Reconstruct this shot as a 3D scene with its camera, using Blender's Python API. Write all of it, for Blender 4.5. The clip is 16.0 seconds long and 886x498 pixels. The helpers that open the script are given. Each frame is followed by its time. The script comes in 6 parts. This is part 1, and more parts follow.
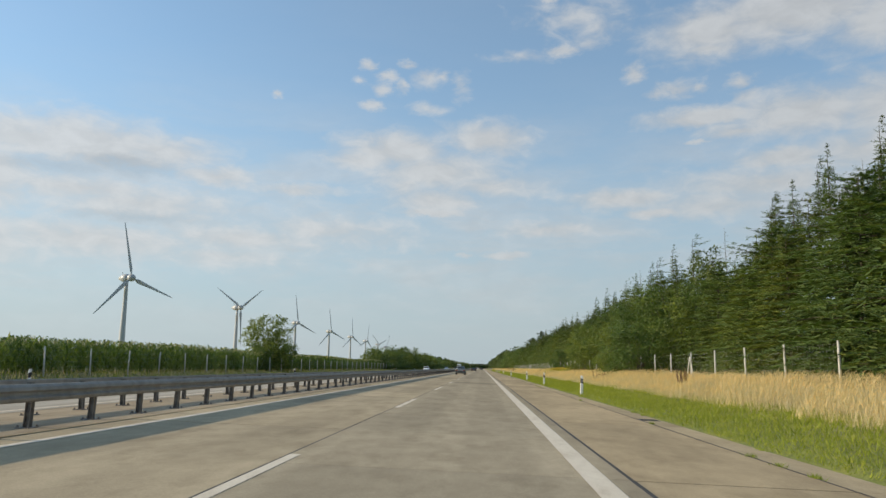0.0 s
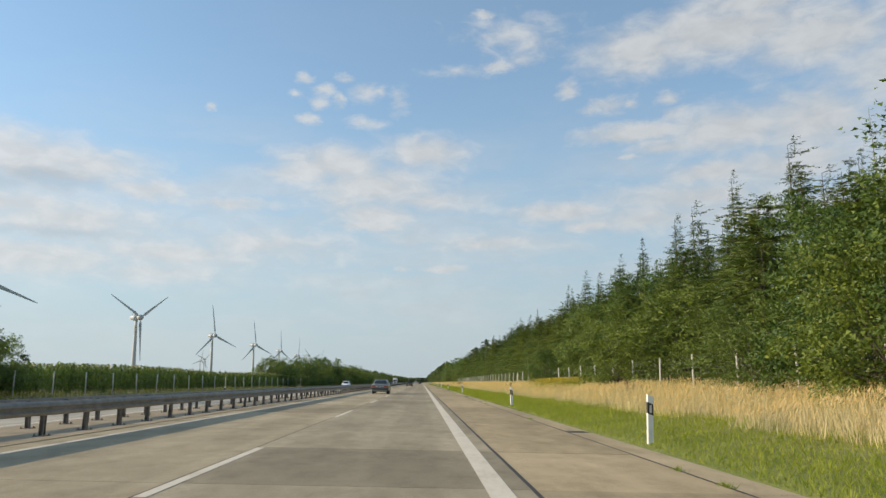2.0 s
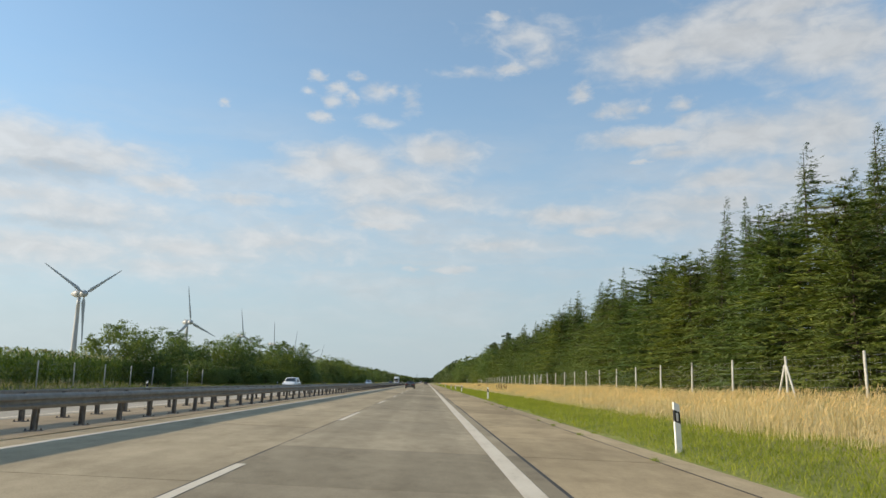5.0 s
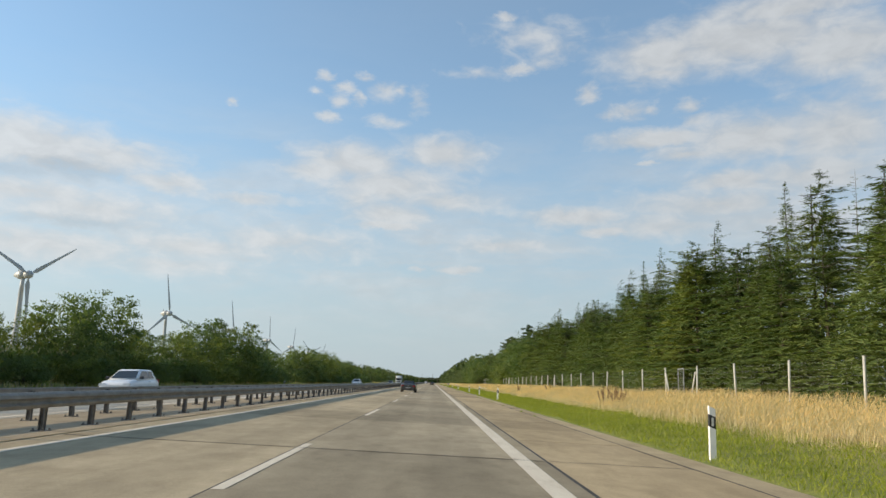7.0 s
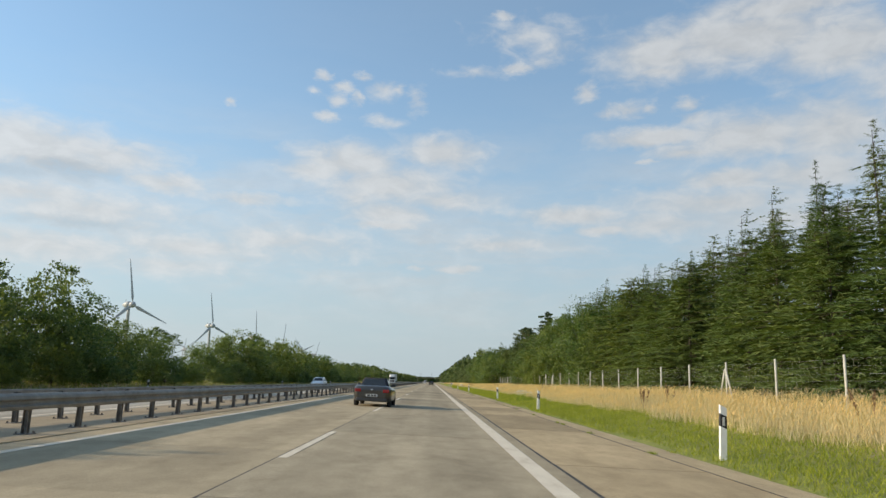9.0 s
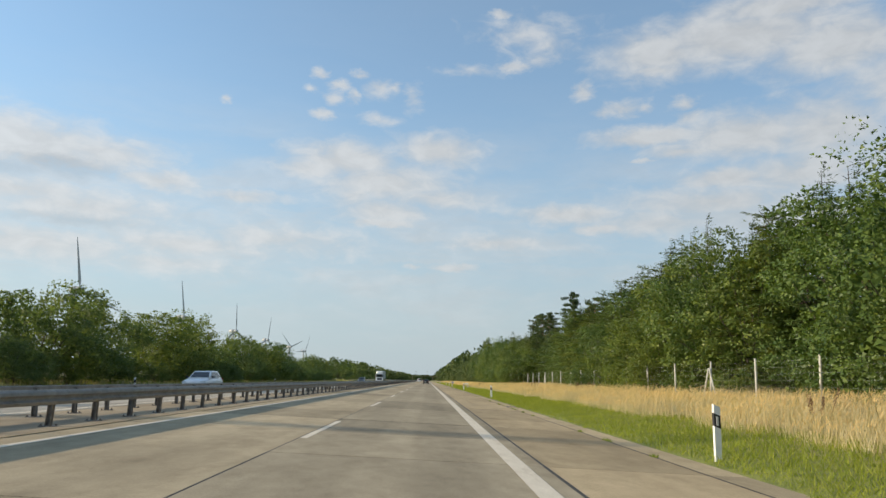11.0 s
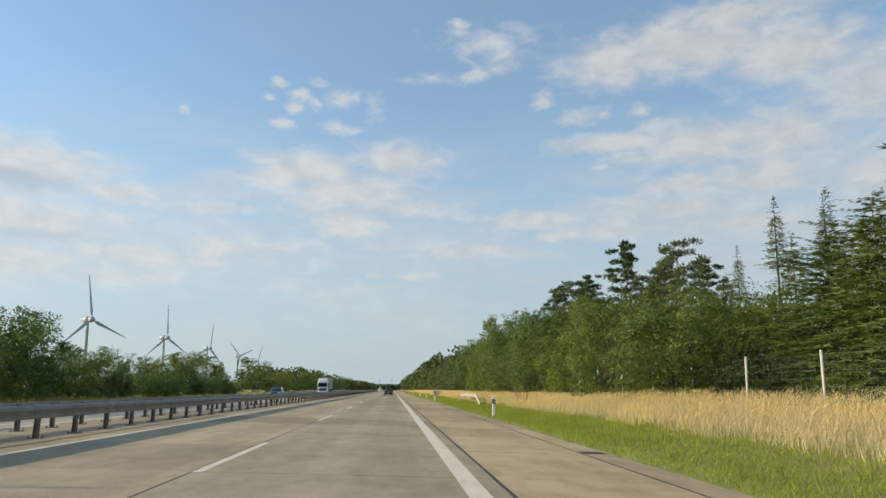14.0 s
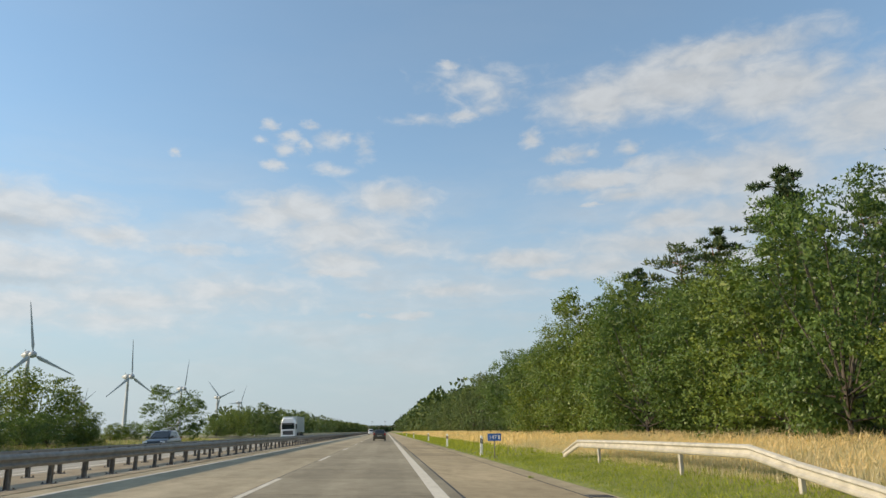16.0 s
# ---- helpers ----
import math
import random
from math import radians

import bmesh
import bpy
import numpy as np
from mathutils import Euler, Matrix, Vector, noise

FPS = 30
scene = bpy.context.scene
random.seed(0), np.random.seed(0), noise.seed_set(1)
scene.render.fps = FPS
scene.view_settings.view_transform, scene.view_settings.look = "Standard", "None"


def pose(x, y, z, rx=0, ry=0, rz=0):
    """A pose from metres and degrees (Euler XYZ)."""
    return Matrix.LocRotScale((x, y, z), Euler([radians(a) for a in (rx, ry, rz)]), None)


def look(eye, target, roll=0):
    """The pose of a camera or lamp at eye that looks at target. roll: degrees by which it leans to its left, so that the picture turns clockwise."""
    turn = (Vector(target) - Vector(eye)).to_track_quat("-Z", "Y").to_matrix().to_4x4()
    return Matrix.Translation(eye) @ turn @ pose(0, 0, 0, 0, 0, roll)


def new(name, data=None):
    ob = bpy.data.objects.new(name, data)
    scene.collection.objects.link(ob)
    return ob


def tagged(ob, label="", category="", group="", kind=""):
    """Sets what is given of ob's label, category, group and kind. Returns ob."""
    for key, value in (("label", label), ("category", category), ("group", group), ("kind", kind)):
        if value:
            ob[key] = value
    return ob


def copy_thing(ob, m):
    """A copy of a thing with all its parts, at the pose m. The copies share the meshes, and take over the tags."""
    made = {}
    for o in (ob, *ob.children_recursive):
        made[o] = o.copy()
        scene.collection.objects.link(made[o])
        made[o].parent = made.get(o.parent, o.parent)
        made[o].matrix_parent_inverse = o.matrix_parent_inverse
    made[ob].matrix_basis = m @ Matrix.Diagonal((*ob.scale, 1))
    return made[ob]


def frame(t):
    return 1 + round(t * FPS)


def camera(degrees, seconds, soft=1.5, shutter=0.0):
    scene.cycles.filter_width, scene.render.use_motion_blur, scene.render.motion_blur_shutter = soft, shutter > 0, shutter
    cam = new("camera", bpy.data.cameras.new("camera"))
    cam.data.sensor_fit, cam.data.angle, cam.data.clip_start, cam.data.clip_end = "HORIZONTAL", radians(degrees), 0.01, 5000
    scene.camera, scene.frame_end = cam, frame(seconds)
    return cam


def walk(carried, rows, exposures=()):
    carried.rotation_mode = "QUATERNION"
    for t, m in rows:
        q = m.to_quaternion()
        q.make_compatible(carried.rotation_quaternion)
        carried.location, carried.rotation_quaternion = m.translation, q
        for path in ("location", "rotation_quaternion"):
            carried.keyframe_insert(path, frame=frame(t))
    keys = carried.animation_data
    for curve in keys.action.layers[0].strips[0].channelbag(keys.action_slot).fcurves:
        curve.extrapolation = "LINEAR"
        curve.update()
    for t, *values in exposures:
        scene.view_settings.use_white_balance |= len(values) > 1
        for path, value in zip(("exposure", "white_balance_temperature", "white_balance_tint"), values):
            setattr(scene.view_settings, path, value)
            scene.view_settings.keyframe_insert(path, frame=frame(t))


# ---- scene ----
cam = camera(61.42, 16.0)
PATH = [
    (0.0, pose(0.057, 0.980, 1.245, 99.017, -1.010, 2.983)),
    (0.5, pose(0.192, 13.501, 1.242, 99.565, -0.511, 1.733)),
    (1.0, pose(0.293, 26.013, 1.239, 100.035, -0.085, 0.456)),
    (1.5, pose(0.395, 38.504, 1.237, 100.170, 0.026, -0.727)),
    (2.0, pose(0.503, 50.994, 1.234, 100.105, 0.146, -1.620)),
    (2.5, pose(0.547, 63.491, 1.233, 100.027, 0.086, -2.074)),
    (3.0, pose(0.536, 75.992, 1.233, 99.947, -0.505, -2.140)),
    (3.5, pose(0.379, 88.522, 1.237, 99.952, -0.847, -1.914)),
    (4.0, pose(0.307, 101.096, 1.239, 99.842, -1.085, -1.615)),
    (4.5, pose(0.214, 113.700, 1.241, 100.147, -1.223, -1.375)),
    (7.0, pose(-0.173, 176.878, 1.251, 100.160, -1.761, -0.776)),
    (7.5, pose(-0.261, 189.523, 1.253, 99.837, -1.817, -0.682)),
    (8.0, pose(-0.229, 202.158, 1.252, 99.836, -1.725, -0.736)),
    (8.5, pose(-0.229, 214.813, 1.252, 100.045, -1.548, -0.758)),
    (9.0, pose(-0.203, 227.470, 1.252, 100.112, -1.542, -0.831)),
    (11.5, pose(0.008, 290.768, 1.247, 99.977, -1.573, -1.270)),
    (12.0, pose(0.069, 303.411, 1.245, 100.086, -1.352, -1.388)),
    (12.5, pose(0.165, 316.048, 1.243, 100.267, -1.252, -1.795)),
    (13.0, pose(0.255, 328.703, 1.240, 100.299, -1.054, -2.291)),
    (13.5, pose(0.302, 341.340, 1.239, 100.140, -0.653, -2.860)),
    (14.0, pose(0.333, 353.953, 1.238, 100.677, -0.317, -3.793)),
    (14.5, pose(0.361, 366.582, 1.238, 102.590, -0.148, -4.685)),
    (15.0, pose(0.427, 379.221, 1.236, 103.902, 0.074, -4.957)),
    (15.5, pose(0.350, 391.902, 1.238, 104.095, 0.313, -4.731)),
    (16.0, pose(0.319, 404.622, 1.239, 103.659, 0.649, -4.263)),
]
walk(cam, PATH, [(0.0, 0.0), (0.6, 0.02), (1.6, 0.12), (16.0, 0.12)])

# ---- world: evening sky with high thin clouds, low sun from the west (-x) ----
SUN_EL = 19.0
world = bpy.data.worlds.new("evening_sky")
scene.world = world
world.use_nodes = True
wt = world.node_tree
wn, wl = wt.nodes, wt.links
bg = wn["Background"]
bg.inputs[1].default_value = 0.12


def wmath(op, a, b=None, c=None, clamp=False):
    n = wn.new("ShaderNodeMath")
    n.operation, n.use_clamp = op, clamp
    for k, v in enumerate((a, b, c)):
        if v is None:
            continue
        if isinstance(v, (int, float)):
            n.inputs[k].default_value = v
        else:
            wl.new(v, n.inputs[k])
    return n.outputs[0]


sky = wn.new("ShaderNodeTexSky")
sky.sky_type, sky.sun_disc = 'NISHITA', False
sky.sun_elevation, sky.sun_rotation = radians(SUN_EL), radians(-90)
sky.air_density, sky.dust_density, sky.ozone_density = 1.0, 0.6, 2.0
coord = wn.new("ShaderNodeTexCoord")
sep = wn.new("ShaderNodeSeparateXYZ")
wl.new(coord.outputs["Generated"], sep.inputs[0])
az = wmath("MULTIPLY", wmath("ARCTAN2", sep.outputs[0], sep.outputs[1]), 57.29578)
el = wmath("MULTIPLY", wmath("ARCSINE", sep.outputs[2]), 57.29578)
flat = wn.new("ShaderNodeCombineXYZ")
wl.new(az, flat.inputs[0])
wl.new(el, flat.inputs[1])
# slow and fine warps make the edges of the clouds ragged
warp_in = wn.new("ShaderNodeVectorMath")
warp_in.operation = "MULTIPLY"
wl.new(flat.outputs[0], warp_in.inputs[0])
warp_in.inputs[1].default_value = (0.6, 1.15, 1)


def wnoise(scale, detail, rough, off=0.0, dist=0.0):
    n = wn.new("ShaderNodeTexNoise")
    n.inputs["Scale"].default_value, n.inputs["Detail"].default_value = scale, detail
    n.inputs["Roughness"].default_value, n.inputs["Distortion"].default_value = rough, dist
    add = wn.new("ShaderNodeVectorMath")
    add.inputs[1].default_value = (off, off * 0.7, off)
    wl.new(warp_in.outputs[0], add.inputs[0])
    wl.new(add.outputs[0], n.inputs["Vector"])
    return n


wv = wnoise(0.8, 8, 0.68, 3.1)
wsub = wn.new("ShaderNodeVectorMath")
wsub.operation = "SUBTRACT"
wl.new(wv.outputs["Color"], wsub.inputs[0])
wsub.inputs[1].default_value = (0.5, 0.5, 0.5)
wmul = wn.new("ShaderNodeVectorMath")
wmul.operation = "MULTIPLY"
wl.new(wsub.outputs[0], wmul.inputs[0])
wmul.inputs[1].default_value = (2.4, 1.3, 0)
bent = wn.new("ShaderNodeVectorMath")
wl.new(flat.outputs[0], bent.inputs[0])
wl.new(wmul.outputs[0], bent.inputs[1])


def cloud_field(blobs):
    """The greatest of several soft ellipses: azimuth, elevation, half width, half height (degrees), density."""
    total = None
    for a, e, rx, ry, d in blobs:
        s = wn.new("ShaderNodeVectorMath")
        s.operation = "SUBTRACT"
        wl.new(bent.outputs[0], s.inputs[0])
        s.inputs[1].default_value = (a, e, 0)
        m = wn.new("ShaderNodeVectorMath")
        m.operation = "MULTIPLY"
        wl.new(s.outputs[0], m.inputs[0])
        m.inputs[1].default_value = (1 / rx, 1 / ry, 0)
        le = wn.new("ShaderNodeVectorMath")
        le.operation = "LENGTH"
        wl.new(m.outputs[0], le.inputs[0])
        v = wmath("MULTIPLY", wmath("SUBTRACT", 1.0, le.outputs["Value"]), d)
        total = v if total is None else wmath("MAXIMUM", total, v)
    return total


# the clouds, bank by bank: soft bodies first, then the crisp small ones
BANK = [(-29.4, 15.0, 6.4, 1.8, 1.1), (-24.7, 15.0, 4.4, 1.2, 0.9), (-33.4, 14.8, 4.7, 1.4, 1), (-20.4, 13.6, 2.9, 0.8, 0.8), (-29.7, 11.9, 7.6, 1.0, 0.8), (-25.8, 11.2, 7.1, 1.3, 0.75), (-18.8, 9.2, 6.6, 0.9, 0.65),
        (-28.7, 8.4, 8.0, 1.4, 0.75), (-14.7, 13.1, 2.9, 0.5, 0.6), (-19.9, 7.8, 4.6, 0.7, 0.5), (-11.9, 10.1, 5.5, 1.0, 0.5), (-35.8, 12.0, 4.1, 2.7, 0.9), (-35.5, 7.7, 4.6, 2.3, 0.7)]
HEART = [(-7.1, 16.4, 4.2, 1.4, 1.05), (-9.7, 15.6, 2.6, 0.8, 0.7), (0.2, 17.4, 3.2, 1.2, 0.95), (-3.9, 14.9, 5.3, 1.5, 0.85), (0.1, 13.8, 4.0, 0.9, 0.55), (-3.8, 12.7, 3.5, 1.1, 0.7), (-3.8, 11.8, 2.6, 0.4, 1.1), (-6.1, 13.9, 1.8, 1.3, 0.5)]
EAST = [(23.5, 24.7, 7.5, 1.9, 1.05), (17.7, 24.2, 4.2, 1.6, 0.85), (30.2, 23.3, 4.9, 2.0, 0.95), (26.7, 26.3, 6.4, 1.0, 0.8), (17.3, 23.0, 2.5, 0.5, 0.6), (16.7, 18.3, 4.0, 0.7, 1.05), (23.6, 17.9, 5.0, 1.6, 0.9),
        (29.1, 17.7, 4.2, 2.3, 0.8), (22.3, 15.0, 3.5, 0.8, 0.9), (27.9, 15.0, 5.3, 1.5, 0.75), (19.2, 17.2, 2.4, 0.6, 0.7), (36.6, 20.3, 6.1, 3.1, 0.8), (36.1, 14.1, 5.4, 2.8, 0.7)]
LOW = [(10.7, 12.7, 3.7, 0.7, 0.85), (13.1, 11.6, 2.1, 0.4, 0.8), (21.5, 13.3, 6.6, 1.1, 0.7), (5.1, 10.5, 3.7, 0.6, 0.55), (17.4, 12.0, 4.9, 0.8, 0.5), (25.9, 12.0, 5.8, 0.9, 0.6), (35.7, 9.8, 5.9, 1.4, 0.6)]
PUFFS = [(-9.6, 22.6, 0.6, 0.4, 1), (-8.0, 21.9, 1.0, 0.4, 1.1), (-6.1, 22.8, 0.8, 0.3, 0.9), (-8.4, 20.9, 0.8, 0.5, 1.1), (-6.8, 21.3, 0.5, 0.5, 0.85), (-9.0, 19.7, 0.9, 0.4, 1.1), (-10.0, 21.4, 0.4, 0.2, 0.6),
         (-4.5, 21.9, 1.1, 0.7, 0.8), (-3.3, 22.1, 0.6, 0.4, 0.8), (-1.9, 21.4, 0.6, 0.7, 0.55), (-4.6, 19.6, 1.0, 0.3, 0.5), (-16.4, 20.1, 0.5, 0.4, 1.1), (1.8, 8.5, 2.0, 0.4, 1.1), (-1.2, 8.6, 0.8, 0.2, 0.7)]
WISPS = [(5.1, 27.5, 0.9, 0.4, 1), (6.4, 23.8, 1.6, 0.4, 1.15), (7.3, 26.0, 2.7, 1.0, 0.5), (9.2, 25.2, 1.8, 0.9, 0.45), (3.0, 23.4, 1.6, 0.3, 0.4), (8.3, 24.3, 1.3, 0.5, 0.5), (11.7, 21.8, 0.8, 0.7, 0.95),
         (14.7, 20.4, 1.9, 0.6, 0.9), (13.4, 20.2, 1.0, 0.4, 0.7), (16.4, 20.4, 0.7, 0.4, 0.8), (19.4, 20.5, 0.9, 0.6, 0.85), (19.9, 19.5, 1.2, 0.6, 0.7), (16.1, 16.6, 1.5, 0.2, 0.8)]
UNDERSIDE = [(-26.5, 13.8, 4.2, 0.7, 1.0), (-31.0, 13.2, 5.0, 0.6, 0.7), (-26.0, 10.2, 6.0, 0.4, 0.5)]
grain = wnoise(0.75, 8, 0.56, 7.7, 0.35)
streak = wnoise(0.2, 6, 0.58, 1.3, 0.3)
bands = wn.new("ShaderNodeVectorMath")
bands.operation = "MULTIPLY"
wl.new(bent.outputs[0], bands.inputs[0])
bands.inputs[1].default_value = (0.28, 1.35, 1)
wl.new(bands.outputs[0], streak.inputs["Vector"])
body = wmath("ADD", cloud_field(BANK + HEART + EAST + LOW), wmath("MULTIPLY", wmath("SUBTRACT", grain.outputs[0], 0.5), 1.5))
small = wmath("ADD", cloud_field(PUFFS + WISPS), wmath("MULTIPLY", wmath("SUBTRACT", grain.outputs[0], 0.5), 2.4))


def wramp(v, lo, hi):
    n = wn.new("ShaderNodeMapRange")
    n.interpolation_type = "SMOOTHSTEP"
    n.inputs["From Min"].default_value, n.inputs["From Max"].default_value = lo, hi
    wl.new(v, n.inputs["Value"])
    return n.outputs[0]


cov = wmath("MAXIMUM", wmath("MULTIPLY", wramp(body, -0.72, 0.7), 0.86), wmath("MULTIPLY", wramp(small, -0.6, 1.0), 0.78))
veil = wmath("MULTIPLY", wramp(streak.outputs[0], 0.34, 0.68), wmath("MULTIPLY_ADD", wramp(el, 22.0, 11.0), 0.62, 0.03))
haze = wmath("MULTIPLY_ADD", wramp(el, 25.0, -1.0), 0.7, 0.24)
thin = wmath("MULTIPLY_ADD", wramp(el, 9.0, 1.0), -0.75, 1.0)
cov = wmath("MULTIPLY", wmath("MAXIMUM", cov, veil), thin)
shade = wmath("MULTIPLY_ADD", wramp(grain.outputs[0], 0.3, 0.75), 0.16, 0.93)
shade = wmath("MULTIPLY", shade, wmath("MULTIPLY_ADD", wramp(cloud_field(UNDERSIDE), -0.3, 0.7), -0.24, 1.0))
cloudcol = wn.new("ShaderNodeVectorMath")
cloudcol.operation = "SCALE"
cloudcol.inputs[0].default_value = (4.85, 4.95, 4.98)
wl.new(shade, cloudcol.inputs["Scale"])
tint = wn.new("ShaderNodeMix")
tint.data_type = "RGBA"
tint.blend_type = "MULTIPLY"
tint.inputs[0].default_value = 1.0
wl.new(sky.outputs[0], tint.inputs[6])
tint.inputs[7].default_value = (1.32, 1.6, 1.65, 1)
hazy = wn.new("ShaderNodeMix")
hazy.data_type = "RGBA"
wl.new(haze, hazy.inputs[0])
wl.new(tint.outputs[2], hazy.inputs[6])
hazy.inputs[7].default_value = (3.55, 4.2, 4.62, 1)
mixc = wn.new("ShaderNodeMix")
mixc.data_type = "RGBA"
wl.new(cov, mixc.inputs[0])
wl.new(hazy.outputs[2], mixc.inputs[6])
wl.new(cloudcol.outputs[0], mixc.inputs[7])
glow = wn.new("ShaderNodeVectorMath")
glow.operation = "SCALE"
wl.new(mixc.outputs[2], glow.inputs[0])
wl.new(wmath("MULTIPLY_ADD", wramp(az, 36.0, -36.0), 0.16, 0.92), glow.inputs["Scale"])
wl.new(glow.outputs[0], bg.inputs[0])

sun = new("sun", bpy.data.lights.new("sun", "SUN"))
sun.data.energy, sun.data.angle, sun.data.color = 4.85, radians(0.6), (1.0, 0.84, 0.62)
sun.matrix_world = look((-100, -6, 100 * math.tan(radians(SUN_EL))), (0, 0, 0))

# ---- materials ----
def material(name):
    m = bpy.data.materials.new(name)
    m.use_nodes = True
    return m, m.node_tree.nodes, m.node_tree.links, m.node_tree.nodes["Principled BSDF"]


def tex_noise(nodes, links, scale, detail=4, rough=0.55, where="Object", stretch=None):
    c = nodes.new("ShaderNodeTexCoord") if where == "Object" else nodes.new("ShaderNodeNewGeometry")
    out = c.outputs["Object"] if where == "Object" else c.outputs["Position"]
    if stretch:
        mp = nodes.new("ShaderNodeMapping")
        mp.inputs["Scale"].default_value = stretch
        links.new(out, mp.inputs["Vector"])
        out = mp.outputs[0]
    n = nodes.new("ShaderNodeTexNoise")
    n.inputs["Scale"].default_value, n.inputs["Detail"].default_value, n.inputs["Roughness"].default_value = scale, detail, rough
    links.new(out, n.inputs["Vector"])
    return n.outputs[0]


def ramp(nodes, links, v, stops):
    r = nodes.new("ShaderNodeValToRGB")
    r.color_ramp.elements[0].position, r.color_ramp.elements[1].position = stops[0][0], stops[-1][0]
    r.color_ramp.elements[0].color, r.color_ramp.elements[1].color = (*stops[0][1], 1), (*stops[-1][1], 1)
    for p, c in stops[1:-1]:
        e = r.color_ramp.elements.new(p)
        e.color = (*c, 1)
    links.new(v, r.inputs[0])
    return r.outputs[0]


def mixed(nodes, links, fac, a, b, blend="MIX"):
    n = nodes.new("ShaderNodeMix")
    n.data_type, n.blend_type = "RGBA", blend
    for slot, v in ((0, fac), (6, a), (7, b)):
        if isinstance(v, (int, float)):
            n.inputs[slot].default_value = v
        elif isinstance(v, tuple):
            n.inputs[slot].default_value = (*v, 1)
        else:
            links.new(v, n.inputs[slot])
    return n.outputs[2]


def bump(nodes, links, bsdf, v, strength=0.3, dist=0.02):
    b = nodes.new("ShaderNodeBump")
    b.inputs["Strength"].default_value, b.inputs["Distance"].default_value = strength, dist
    links.new(v, b.inputs["Height"])
    links.new(b.outputs[0], bsdf.inputs["Normal"])


def plain(name, color, rough=0.5, metal=0.0, vary=0.12, scale=6.0, where="Object", coat=0.0):
    """A surface with a little grain and staining."""
    m, n, l, b = material(name)
    v = tex_noise(n, l, scale, 5, 0.6, where)
    dark = tuple(c * (1 - vary) for c in color)
    light = tuple(min(1, c * (1 + vary)) for c in color)
    l.new(ramp(n, l, v, [(0.3, dark), (0.7, light)]), b.inputs["Base Color"])
    b.inputs["Roughness"].default_value, b.inputs["Metallic"].default_value = rough, metal
    b.inputs["Coat Weight"].default_value = coat
    return m


def concrete(name, base, tracks=True):
    m, n, l, b = material(name)
    big = tex_noise(n, l, 0.35, 5, 0.6, "World", (1, 0.25, 1))
    mid = tex_noise(n, l, 2.5, 5, 0.65, "World", (1, 0.5, 1))
    fine = tex_noise(n, l, 45, 3, 0.7, "World")
    info = n.new("ShaderNodeObjectInfo")
    col = ramp(n, l, big, [(0.3, tuple(c * 0.8 for c in base)), (0.5, base), (0.72, tuple(c * 1.16 for c in base))])
    col = mixed(n, l, 0.5, col, ramp(n, l, mid, [(0.3, (0.72, 0.7, 0.68)), (0.65, (1.05, 1.04, 1.02))]), "MULTIPLY")
    col = mixed(n, l, 0.55, col, ramp(n, l, fine, [(0.25, (0.6, 0.6, 0.6)), (0.7, (1.15, 1.14, 1.12))]), "MULTIPLY")
    col = mixed(n, l, 1.0, col, ramp(n, l, info.outputs["Random"], [(0.0, (0.78, 0.78, 0.78)), (0.25, (0.93, 0.93, 0.93)), (1.0, (1.07, 1.06, 1.05))]), "MULTIPLY")
    stain = tex_noise(n, l, 1.3, 8, 0.72, "World", (1, 0.45, 1))
    col = mixed(n, l, 0.75, col, ramp(n, l, stain, [(0.4, (1.05, 1.05, 1.04)), (0.52, (0.97, 0.97, 0.96)), (0.66, (0.78, 0.77, 0.75))]), "MULTIPLY")
    if tracks:
        # rubber laid down along the wheel paths
        geo = n.new("ShaderNodeNewGeometry")
        sx = n.new("ShaderNodeSeparateXYZ")
        l.new(geo.outputs["Position"], sx.inputs[0])
        w = n.new("ShaderNodeMath")
        w.operation = "MULTIPLY_ADD"
        l.new(sx.outputs[0], w.inputs[0])
        w.inputs[1].default_value, w.inputs[2].default_value = 2 * math.pi / 1.85, 0.6
        s = n.new("ShaderNodeMath")
        s.operation = "SINE"
        l.new(w.outputs[0], s.inputs[0])
        wob = n.new("ShaderNodeMath")
        wob.operation = "MULTIPLY_ADD"
        l.new(big, wob.inputs[0])
        wob.inputs[1].default_value = 2.0
        l.new(s.outputs[0], wob.inputs[2])
        col = mixed(n, l, 1.0, col, ramp(n, l, wob.outputs[0], [(0.5, (1, 1, 1)), (1.0, (0.91, 0.91, 0.91))]), "MULTIPLY")
    l.new(col, b.inputs["Base Color"])
    b.inputs["Roughness"].default_value, b.inputs["Specular IOR Level"].default_value = 0.92, 0.08
    bump(n, l, b, fine, 0.1, 0.004)
    return m


